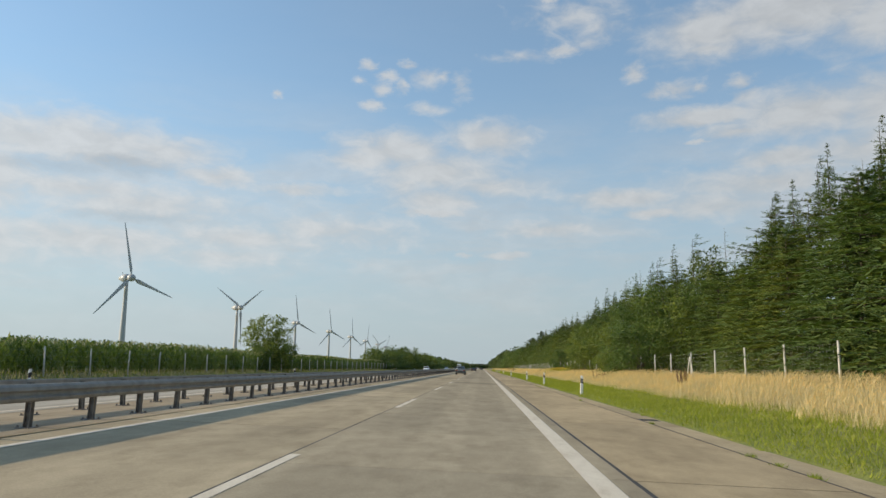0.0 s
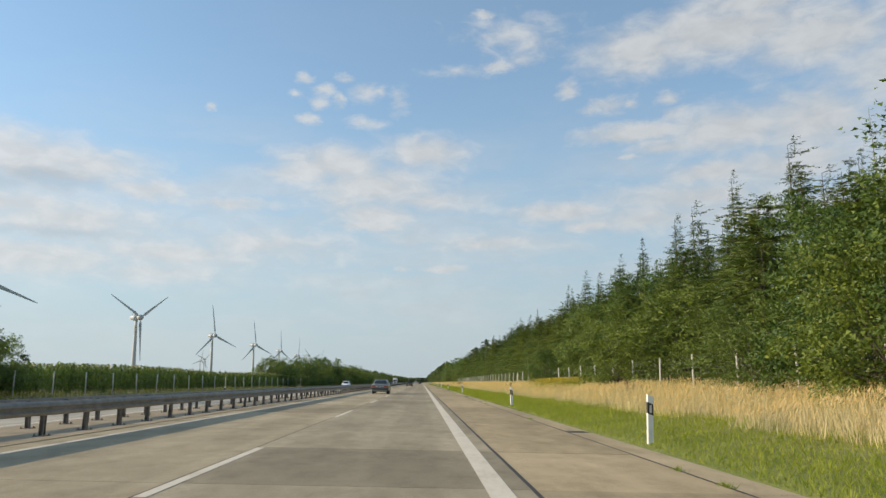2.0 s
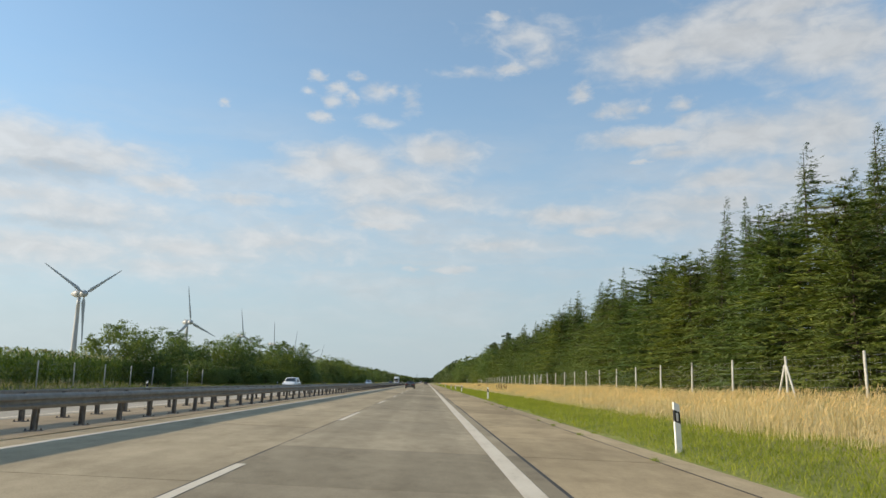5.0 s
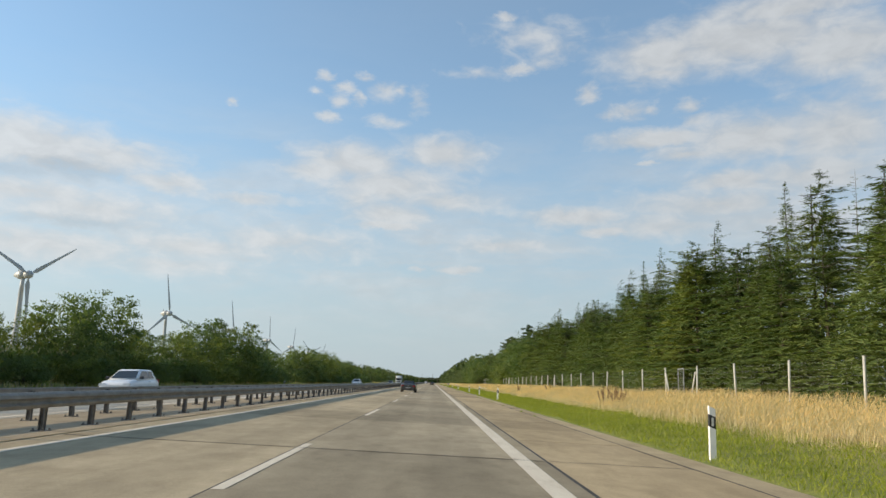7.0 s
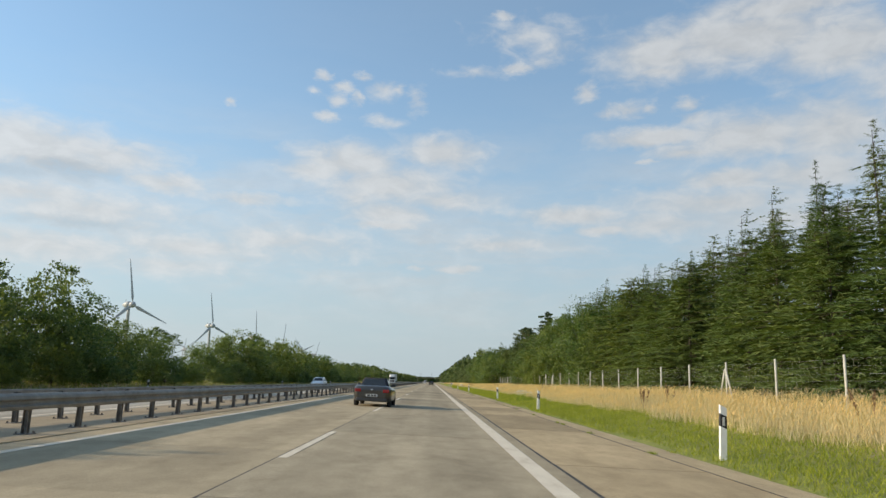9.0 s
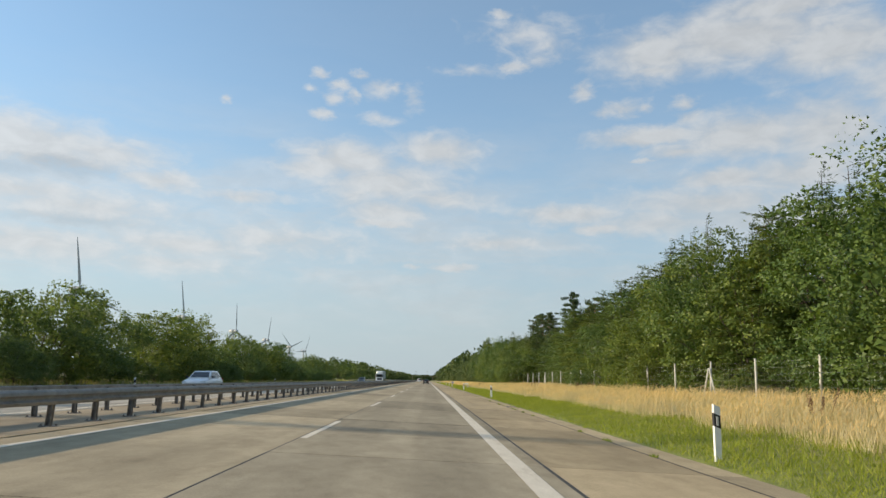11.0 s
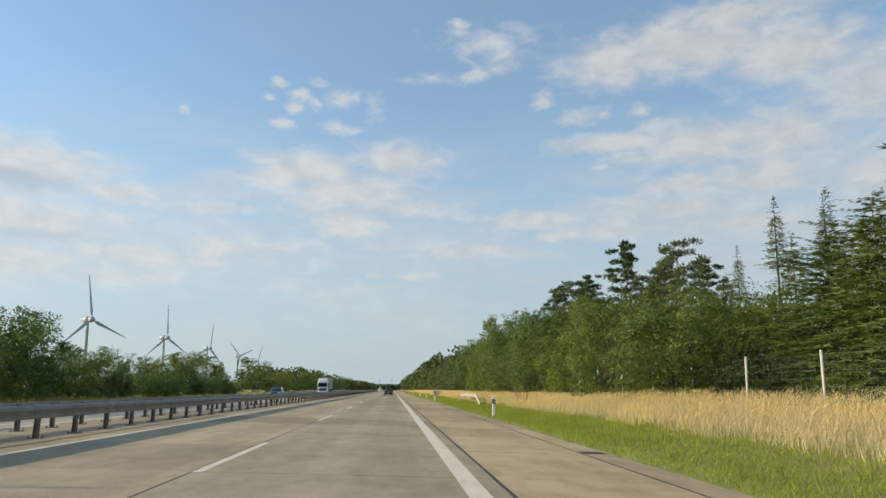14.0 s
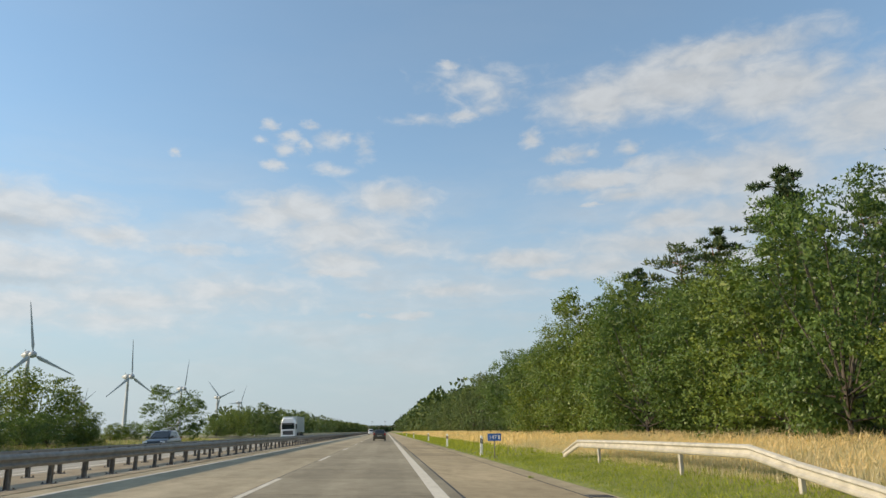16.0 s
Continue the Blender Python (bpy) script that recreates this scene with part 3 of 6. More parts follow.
def soften(me, lift=1.0, keep=0.45, heart=None):
    """Turn the leaves' shading towards the crown's rounded outside, so that boughs read as soft masses."""
    n = len(me.vertices)
    co = np.empty(n * 3, np.float32)
    me.vertices.foreach_get("co", co)
    co = co.reshape(-1, 3, 3)
    face = unit(np.cross(co[:, 1] - co[:, 0], co[:, 2] - co[:, 0]))
    mid = co.mean(1)
    out = unit(np.stack([mid[:, 0], mid[:, 1], np.full(len(mid), lift)], 1))
    if heart is not None:
        out = unit(unit(mid - heart) + 0.35 * out)
    sign = np.where((face * out).sum(1) < 0, -1.0, 1.0)
    # leaves that look inwards are turned over
    flip = sign < 0
    loops = np.arange(n, dtype=np.int32).reshape(-1, 3)
    loops[flip] = loops[flip][:, ::-1]
    me.loops.foreach_set("vertex_index", loops.ravel())
    me.polygons.foreach_set("use_smooth", np.ones(len(face), dtype=bool))
    me.update(calc_edges=True)
    nor = unit(keep * face * sign[:, None] + (1 - keep) * out)
    me.normals_split_custom_set_from_vertices(np.repeat(nor, 3, axis=0).tolist())
    return me


def trunk_mesh(H, r, rng, limbs=(), mat=None, bend=0.3):
    bm = bmesh.new()
    pts = [Vector((bend * math.sin(k * 1.3 + rng.random()) * k / 6, bend * math.cos(k * 1.1) * k / 6, H * k / 6)) for k in range(7)]
    for k in range(6):
        add_tube(bm, pts[k], pts[k + 1], r * (1 - k / 6.6), r * (1 - (k + 1) / 6.6), 7, False)
    for a, b, r0 in limbs:
        add_tube(bm, a, b, r0, r0 * 0.35, 5, False)
    me = bpy.data.meshes.new("trunk")
    bm.to_mesh(me)
    bm.free()
    me.materials.append(mat)
    return me


def spruce_meshes(seed, H, R, per_m, step, reps, wind=0.0, bare=0.02, fat=1.0, blunt=0.62, fill=60):
    """Trunk and needle crown of a spruce: tiers of long boughs, each a flat fan of narrow twigs; the leader is thin and open."""
    rng = np.random.default_rng(seed)
    c, d, s, L, W = [], [], [], [], []
    limbs = []
    levels = int(H * (1 - bare) * per_m)
    for i in range(levels):
        u = (i + rng.random() * 0.6) / levels
        z = H * (bare + (1 - bare) * u)
        top = min(1.0, 1.45 * (1 - z / H))
        reach = R * top ** blunt * (0.86 + 0.2 * math.sin(i * 1.9 + seed)) + 0.3 * (1 - u)
        nb = max(5, int(8 - 3 * u))
        for b in range(nb):
            az = 2 * math.pi * (b + rng.random() * 0.8) / nb + i * 1.1
            zb = z + rng.uniform(-0.45, 0.45) / per_m
            l = reach * rng.uniform(0.55, 1.15) * (1 + wind * math.cos(az))
            rise = rng.uniform(0.0, 0.24) if u < 0.7 else rng.uniform(0.2, 0.6)
            droop = rng.uniform(0.16, 0.4)
            m = max(5, int(l / step))
            t = (np.arange(m) + rng.random(m)) / m
            t = np.repeat(t[t > 0.12], 2 * reps)
            if not len(t):
                continue
            k = len(t)
            ax = np.array([math.cos(az), math.sin(az), 0])
            p = np.outer(t * l, ax)
            p[:, 2] = np.maximum(zb + l * (rise * t - droop * t * t + 0.22 * np.maximum(t - 0.6, 0)), 0.15)
            if b % 2 == i % 2 and l > 0.8:
                limbs.append(((0, 0, zb), tuple(p[len(p) * 2 // 3]), 0.03))
            side = np.where(np.arange(k) % 2 == 0, 1.0, -1.0)
            ang = az + side * rng.uniform(0.35, 1.15, k) * (1.1 - 0.6 * t)
            q = p + rng.normal(0, 0.045, p.shape)
            dz = rng.uniform(-0.42, 0.22, k)
            dd = unit(np.stack([np.cos(ang), np.sin(ang), dz], 1))
            # the fans lie flat with a tilt outwards
            nn = np.array([0.55 * ax[0], 0.55 * ax[1], 0.85]) + rng.normal(0, 0.42, (k, 3))
            ln = rng.uniform(0.28, 0.62, k) * (1.2 - 0.65 * t) * (0.34 + 0.66 * min(1, l / 2.2)) * fat
            c.append(q), d.append(dd), s.append(unit(np.cross(dd, nn))), L.append(ln), W.append(ln * rng.uniform(0.16, 0.29, k))
    # shaded inner sprays round the trunk close the crown
    ni = int(H * (1 - bare) * fill * 1.4)
    iz = H * (bare + (0.88 - bare) * rng.random(ni))
    ia, ir = rng.uniform(0, 2 * math.pi, ni), R * 0.6 * np.minimum(1.0, 1.4 * (1 - iz / H)) * rng.random(ni) ** 0.6
    out = np.stack([np.cos(ia), np.sin(ia), np.full(ni, -0.15)], 1)
    c.append(np.stack([ir * np.cos(ia), ir * np.sin(ia), iz], 1)), d.append(unit(out + rng.normal(0, 0.5, out.shape)))
    s.append(unit(np.cross(out, rng.normal(0, 1, out.shape)))), L.append(rng.uniform(0.28, 0.5, ni)), W.append(rng.uniform(0.05, 0.1, ni))
    # the leading shoot
    nl = 26
    lz = H * (0.92 + 0.055 * rng.random(nl))
    la = rng.uniform(0, 2 * math.pi, nl)
    ld = unit(np.stack([np.cos(la), np.sin(la), rng.uniform(0.3, 1.2, nl)], 1))
    c.append(np.stack([0 * lz, 0 * lz, lz], 1)), d.append(ld), s.append(unit(np.cross(ld, rng.normal(0, 1, ld.shape))))
    L.append(rng.uniform(0.15, 0.3, nl)), W.append(rng.uniform(0.05, 0.08, nl))
    c, d, s, L, W = (np.concatenate(a) for a in (c, d, s, L, W))
    if wind:
        c[:, 0] += wind * 2.2 * (c[:, 2] / H) ** 2
        d[:, 0] += wind * 0.9
    v, f = slivers(c, unit(d), s, L, W)
    return trunk_mesh(H * 0.955, 0.009 * H, rng, limbs[:80], M["bark"], 0.06), soften(fast_mesh("crown", v, f, M["spruce"]), 1.6)


def snag_meshes(seed, H):
    """A dead spruce: a bare grey pole with short broken twigs."""
    rng = np.random.default_rng(seed)
    limbs = []
    for k in range(34):
        z, a = H * (0.55 + 0.43 * k / 34), 2.4 * k + rng.normal(0, 0.3)
        r = rng.uniform(0.3, 1.1) * (1.25 - z / H) * 1.6
        limbs.append(((0, 0, z), (r * math.cos(a), r * math.sin(a), z + rng.uniform(-0.1, 0.3) * r), 0.028))
    tuft = np.array([b for a, b, w in limbs if rng.random() < 0.4])
    d = unit(rng.normal(0, 1, tuft.shape))
    v, f = slivers(tuft, d, unit(np.cross(d, rng.normal(0, 1, d.shape))), np.full(len(d), 0.3), np.full(len(d), 0.08))
    return trunk_mesh(H, 0.006 * H, rng, limbs, M["snag"], 0.12), fast_mesh("crown", v, f, M["spruce"])


def broadleaf_meshes(seed, H, R, lobes, clumps, leaves, size, mat, skirt=0.1, stem=0.12, flat=0.85, inner=110, small=1.0):
    """Trunk with limbs and a crown of billowing boughs, each built of leaf clumps, with dark gaps and an uneven outline."""
    rng = np.random.default_rng(seed)
    z = skirt + (0.87 - skirt) * np.linspace(0, 1, lobes) ** 1.25 + rng.normal(0, 0.03, lobes)
    prof = np.sqrt(np.maximum(1 - np.abs((z - 0.38) / 0.64) ** 2.4, 0.02))
    az = np.arange(lobes) * 2.4 + rng.normal(0, 0.35, lobes)
    lr = R * rng.uniform(0.26, 0.46, lobes) * (0.75 + 0.3 * prof) * small
    rr = np.maximum(R * prof * rng.uniform(0.66, 1.2, lobes) - lr * 0.7, 0.05 * R)
    lc = np.stack([rr * np.cos(az), rr * np.sin(az), np.maximum(H * z, lr * 0.75)], 1)
    li = np.repeat(np.arange(lobes), clumps)
    out = np.stack([np.cos(az), np.sin(az), np.full(lobes, 0.45)], 1)[li]
    o = unit(unit(rng.normal(0, 1, (len(li), 3))) + 0.6 * out)
    cc = lc[li] + o * (lr[li] * rng.uniform(0.7, 1.14, len(li)))[:, None] * np.array([1, 1, flat])
    cr = lr[li] * rng.uniform(0.2, 0.44, len(li))
    idx = np.repeat(np.arange(len(li)), leaves)
    q = unit(rng.normal(0, 1, (len(idx), 3)))
    c = cc[idx] + q * (cr[idx] * rng.random(len(idx)) ** 0.6)[:, None] * np.array([1, 1, 0.62])
    c[:, 2] = np.maximum(c[:, 2], 0.05 + 0.25 * rng.random(len(c)))
    d = unit(0.6 * q + 0.5 * o[idx] + rng.normal(0, 0.5, q.shape) + np.array([0, 0, -0.25]))
    s = unit(np.cross(d, q + o[idx] + rng.normal(0, 0.6, d.shape)))
    L = rng.uniform(0.65, 1.35, len(idx)) * size
    W = L * rng.uniform(0.7, 1.0, len(L))
    # larger leaves inside the boughs close the crown
    ki = np.repeat(np.arange(lobes), inner)
    e = unit(rng.normal(0, 1, (len(ki), 3)))
    k = lc[ki] + e * (lr[ki] * 0.72 * rng.random(len(ki)) ** 0.4)[:, None]
    k[:, 2] = np.maximum(k[:, 2], 0.15)
    kd = unit(np.cross(e, rng.normal(0, 1, e.shape)))
    kl = lr[ki] * rng.uniform(0.1, 0.18, len(ki))
    # a core of foliage round the stem
    nc = lobes * 22
    ca, cz = rng.uniform(0, 2 * math.pi, nc), rng.uniform(max(skirt, 0.08), 0.8, nc)
    cp = R * 0.62 * np.sqrt(np.maximum(1 - np.abs((cz - 0.38) / 0.62) ** 2.4, 0.02)) * np.sqrt(rng.random(nc))
    kc = np.stack([cp * np.cos(ca), cp * np.sin(ca), H * cz], 1)
    kcd = unit(rng.normal(0, 1, kc.shape))
    kcl = R * rng.uniform(0.045, 0.08, nc)
    c, d = np.concatenate([c, k - kd * kl[:, None] * 0.5, kc]), np.concatenate([d, kd, kcd])
    s = np.concatenate([s, unit(np.cross(kd, e)), unit(np.cross(kcd, rng.normal(0, 1, kcd.shape)))])
    v, f = slivers(c, d, s, np.concatenate([L, kl, kcl]), np.concatenate([W, kl * 0.8, kcl * 0.8]))
    limbs = [((0, 0, min(H * stem * rng.uniform(0.6, 1.6), 0.8 * lc[k][2])), tuple(lc[k]), 0.0045 * H) for k in range(lobes)]
    return trunk_mesh(H * 0.7, 0.012 * H, rng, limbs, M["bark"], 0.3), soften(fast_mesh("crown", v, f, mat), 1.2, 0.68, np.concatenate([0.45 * lc[li][idx] + 0.55 * (cc[idx] - np.array([0, 0, 0.1])), lc[ki], np.zeros_like(kc) + np.array([0, 0, 0.3 * H])]))


def pine_meshes(seed, H, low=0.5, dome=False):
    """A pine: reddish trunk, bent limbs and flat dark pads of upturned needle tufts with sky between them."""
    rng = np.random.default_rng(seed)
    cl, limbs = [], []
    boughs = 17 if dome else 34
    for k in range(boughs):
        u = (k + rng.random()) / boughs
        z = H * (low + (1 - low) * u)
        spread_out = 0.19 * (0.75 + 0.5 * math.sin(math.pi * u) - 0.35 * u) if dome else 0.2 * (1.08 - 0.85 * u ** 1.4)
        a, r = 2.4 * k + rng.normal(0, 0.4), H * spread_out * rng.uniform(0.6, 1.1)
        tip = (r * math.cos(a), r * math.sin(a), z + 0.16 * r)
        limbs.append(((0, 0, z - 0.25 * r), tip, 0.055))
        for j in range(3):
            cl.append((tip[0] * (1 - 0.27 * j) + rng.normal(0, 0.25), tip[1] * (1 - 0.27 * j) + rng.normal(0, 0.25), tip[2] - 0.05 * j * r + rng.normal(0, 0.12), (0.72 if dome else 0.8 - 0.45 * u) - 0.1 * j))
    cl = np.array(cl)
    n = 58
    idx = np.repeat(np.arange(len(cl)), n)
    o = unit(rng.normal(0, 1, (len(idx), 3)))
    c = cl[idx, :3] + o * (rng.random(len(idx)) ** 0.5 * cl[idx, 3])[:, None] * np.array([1.1, 1.1, 0.5])
    d = unit(0.7 * o + np.array([0, 0, 0.6]) + rng.normal(0, 0.3, o.shape))
    s = unit(np.cross(d, rng.normal(0, 1, d.shape)))
    L = rng.uniform(0.25, 0.45, len(idx))
    v, f = slivers(c, d, s, L, L * 0.42)
    return trunk_mesh(H * 0.97, 0.011 * H, rng, limbs, M["pine_bark"], 0.35), fast_mesh("crown", v, f, M["pine"])


def make_tree(name, meshes, label, category, group):
    t = thing(name, label, category, group)
    part("trunk", meshes[0], None, t)
    part("crown", meshes[1], None, t)
    return t


def spread(kinds, spots):
    """Stand trees of the given kinds on spots of x, y, z, height, kind, turn, width factor; each kind is a mother tree and its height."""
    used = set()
    for x, y, z, h, k, turn, wide in spots:
        mother, H = kinds[k]
        t = mother if k not in used else copy_thing(mother, Matrix())
        used.add(k)
        s = h / H
        t.matrix_basis = pose(x, y, z, 0, 0, turn)
        t.scale = (s * wide, s * wide, s)


G_WOOD, G_WEST = "trees of the roadside wood", "bushes beyond the oncoming carriageway"
L_SPRUCE = "dark green spruce with drooping layered boughs in the roadside wood"
near_spruce = [(make_tree("spruce_tree", spruce_meshes(10 + k, 12, r, 2.4, 0.18, 5, w, 0.06, 0.76, 0.5, 180), L_SPRUCE, "tree", G_WOOD), 12) for k, (r, w) in enumerate(((5.0, 0.05), (5.5, 0.12), (4.7, 0.2), (5.2, 0.1)))]
mid_spruce = [(make_tree("spruce_tree", spruce_meshes(20 + k, 16, r, 2.1, 0.25, 3, w, 0.48, 1.0, 0.62, 100), L_SPRUCE, "tree", G_WOOD), 16) for k, (r, w) in enumerate(((5.0, 0.15), (5.4, 0.25), (4.6, 0.08)))]
back_spruce = [(make_tree("spruce_tree", spruce_meshes(30 + k, 22, r, 1.9, 0.22, 2, w, 0.62, 1.05, b, 60), "tall spruce with a thin ragged tip behind the wood's edge", "tree", G_WOOD), 22) for k, (r, w, b) in enumerate(((4.8, 0.16, 0.8), (3.8, 0.05, 0.9), (5.2, 0.35, 0.65), (4.2, 0.2, 0.8)))]
snags = [(make_tree("dead_spruce", snag_meshes(40, 20), "dead grey spruce with bare twigs above the wood", "tree", G_WOOD), 20)]
near_oak = [(make_tree("oak_tree", broadleaf_meshes(50 + k, 10, r, n, 20, 36, 0.12, M["leaf"], inner=110), "broad-leaved tree with dense sunlit foliage down to the ground", "tree", G_WOOD), 10) for k, (r, n) in enumerate(((4.2, 24), (3.8, 21), (4.6, 27)))]
far_oak = [(make_tree("oak_tree", broadleaf_meshes(60 + k, 12, 5.2, 17, 16, 9, 0.3, M["far_leaf"], inner=40), "rounded broad-leaved tree further along the wood's edge", "tree", G_WOOD), 12) for k in range(3)]
pines = [(make_tree("pine_tree", pine_meshes(70 + k, 18, 0.62 if k == 1 else 0.45, k == 1), "scots pine with a bare trunk and tufted crown above the oaks", "tree", G_WOOD), 18) for k in range(3)]
west_bush = [(make_tree("hawthorn_bush", broadleaf_meshes(80 + k, 7, r, n, 19, 27, 0.15, M["bush"], 0.06, 0.08, inner=190, small=1.12), "bushy green roadside tree standing in dry grass", "bush", G_WEST), 7) for k, (r, n) in enumerate(((3.7, 17), (4.1, 19), (3.3, 15)))]

rng = np.random.default_rng(5)


def top_at(x):
    """Height of the wood's skyline: it rises away from the road."""
    return 0.667 * x + 0.4


def skyline(y):
    """How the wood's height changes along the road."""
    return float(np.interp(y, [40, 60, 285, 310, 380, 388, 440, 447], [0.96, 0.94, 0.93, 1.0, 0.95, 0.6, 0.62, 1.0]))


def oak_share(y):
    """How much of the wood's edge is broad-leaved along the road."""
    return float(np.interp(y, [58, 61, 64, 84, 90, 108, 112, 124, 128, 285, 296, 302, 332, 336, 352, 388, 392, 400, 900], [0.0, 0.3, 0.75, 0.7, 0.15, 0.15, 0.7, 0.7, 0.0, 0.0, 0.3, 0.85, 0.85, 0.2, 0.0, 0.0, 0.85, 0.97, 0.97]))


spots_s, spots_m, spots_o, spots_b, spots_fo = [], [], [], [], []
y = 26.0
while y < 385:
    leafy_here = rng.random() < oak_share(y)
    x = rng.uniform(17.6, 19.6)
    if leafy_here:
        spots_o.append((x - 0.6, y, zg(x), rng.uniform(7.0, 10.8), int(rng.integers(3)), rng.uniform(0, 360), rng.uniform(0.95, 1.25)))
        y += rng.uniform(4.2, 5.6)
    else:
        spots_s.append((x, y, zg(x), skyline(y) * rng.uniform(8.4, 11.4), int(rng.integers(4)), rng.uniform(-60, 60), rng.uniform(1.2, 1.45)))
        y += rng.uniform(3.4, 4.6)
y = 34.0
while y < 500:
    x = rng.uniform(23.0, 25.5)
    if rng.random() < 0.75 * oak_share(y):
        spots_fo.append((x, y, 0.6, skyline(y) * rng.uniform(10.5, 13.2), int(rng.integers(3)), rng.uniform(0, 360), 0.9))
    else:
        spots_m.append((x, y, 0.6, skyline(y) * rng.uniform(12.2, 15.6), int(rng.integers(3)), rng.uniform(-50, 50), rng.uniform(1.1, 1.35)))
    y += rng.uniform(5.0, 6.5)
for x0, step in ((30.0, 7.0), (35.5, 11.0)):
    y = 42.0
    while y < 640:
        x = x0 + rng.uniform(-1.5, 1.5)
        if oak_share(y) > 0.9:
            spots_fo.append((x, y, 0.6, skyline(y) * top_at(x) * rng.uniform(0.5, 0.66), int(rng.integers(3)), rng.uniform(0, 360), 1.0))
        else:
            spots_b.append((x, y, 0.6, skyline(y) * top_at(x) * rng.uniform(0.72, 0.88), int(rng.integers(4)), rng.uniform(-45, 45), rng.uniform(1.05, 1.35)))
        y += step * rng.uniform(0.75, 1.25)
y = 506.0
while y < 760:
    for x0 in (18.5, 25.5):
        x = x0 + rng.uniform(-1, 1)
        spots_fo.append((x, y + rng.uniform(-2, 2), 0.6, top_at(x) * rng.uniform(0.5, 0.86), int(rng.integers(3)), rng.uniform(0, 360), 0.9))
    y += rng.uniform(6.0, 8.0)
# single trees and tips that stand out
TIPS = ((57.2, 20.4, 0), (66.4, 21.2, 1), (68.8, 20.6, 3), (74.3, 19.9, 1), (78.8, 19.6, 3), (107.7, 20.2, 2), (118.3, 20.5, 0), (128.7, 20.0, 2), (134.9, 20.1, 3), (148.8, 20.0, 1), (161.3, 19.8, 0), (164.6, 18.2, 1), (167.9, 17.6, 3), (174.2, 19.0, 3), (183.3, 20.5, 0),
        (194.2, 18.9, 1), (199.2, 20.0, 3), (239.4, 19.1, 1), (256.7, 19.2, 3), (277.4, 20.0, 0), (285.6, 19.6, 1), (293.1, 19.2, 2), (299.4, 18.4, 2), (313.2, 16.9, 1), (332.9, 18.2, 0), (356.6, 19.6, 3), (362.5, 19.1, 2), (366.3, 19.0, 0), (373.1, 18.9, 2), (381.1, 17.5, 1))
spots_b += [(24.5, 399.0, 0.6, 13.2, 1, 0, 1.1), (24.8, 394.0, 0.6, 12.4, 3, 30, 1.2)]
spots_b += [(30.0 + 0.4 * math.sin(7 * i), y, 0.6, h, k, 40 * math.sin(3.1 * i), 0.95 + 0.15 * math.sin(5 * i)) for i, (y, h, k) in enumerate(TIPS)]
spots_o += [(13.4, 66.0, 0.42, 5.6, 0, 30, 1.25), (13.2, 70.6, 0.42, 5.2, 1, 80, 1.3), (15.5, 76.0, 0.5, 7.5, 2, 150, 1.0), (14.2, 82.0, 0.45, 4.6, 1, 10, 1.2), (13.4, 100.6, 0.42, 5.4, 1, 200, 1.15),
            (13.2, 127.6, 0.42, 4.6, 0, 300, 0.9), (15.0, 327.0, 0.5, 6.2, 2, 40, 1.2), (14.6, 333.0, 0.48, 5.6, 0, 90, 1.2), (14.4, 341.5, 0.5, 6.4, 1, 170, 1.1), (17.0, 303.0, 0.55, 9.6, 2, 10, 1.1), (17.6, 319.0, 0.56, 10.0, 1, 120, 1.1), (17.2, 326.5, 0.55, 8.4, 0, 220, 1.1), (19.0, 121.0, 0.6, 9.2, 2, 60, 1.1), (20.6, 113.0, 0.6, 11.4, 0, 140, 1.0)]
# the broad-leaved edge at the end of the fence: single crowns of different heights
for i, (yy, h, wide) in enumerate(((387.5, 5.2, 1.4), (397.5, 6.8, 0.95), (390, 6.2, 1.2), (400, 6.6, 1.1), (408, 8.6, 1.1), (415.5, 7.0, 1.1), (421.5, 7.6, 1.2), (428.0, 10.6, 0.85), (434, 8.9, 1.2), (440.5, 8.4, 1.15),
                                  (447, 10.2, 0.95), (453, 11.4, 0.95), (459.5, 12.2, 0.9), (466, 10.0, 1.05), (472.5, 10.8, 1.0), (478.5, 9.4, 1.05), (484.5, 10.6, 1.0), (491, 9.6, 1.05), (498, 11.0, 0.95))):
    h *= 0.9 if 405 < yy < 450 else 1.0
    spots_o.append((13.0 + 0.3 * math.sin(i * 2.4) if i < 2 else (16.0 if 405 < yy < 450 else 17.6) + 1.0 * math.sin(i * 2.4), yy, 0.54, h, i % 3, 77 * i % 360, wide))
spots_b += [(30.0, 416.0, 0.6, 13.4, 1, 0, 1.0), (30.0, 407.0, 0.6, 12.6, 2, 60, 1.2), (30.5, 399.0, 0.6, 12.0, 0, 60, 1.2), (30.2, 390.0, 0.6, 11.5, 2, 160, 1.2), (27.5, 438.0, 0.6, 12.5, 2, 160, 1.2), (26.5, 432.0, 0.6, 11.4, 0, 100, 1.2)]
spots_s.append((16.4, 399.5, 0.54, 8.4, 2, 0, 0.9))
spread(near_spruce, spots_s)
spread(mid_spruce, spots_m)
spread(near_oak, spots_o)
spread(back_spruce, spots_b)
spread(far_oak, spots_fo)
spread(snags, [(31.0, 62.0, 0.6, 18.2, 0, 0, 1.0), (32.0, 100.0, 0.6, 19.6, 0, 70, 1.0), (33.0, 158.0, 0.6, 21.5, 0, 140, 1.0), (30.0, 388.0, 0.6, 17.3, 0, 200, 1.2), (34.0, 236.0, 0.6, 19.0, 0, 260, 1.0)])
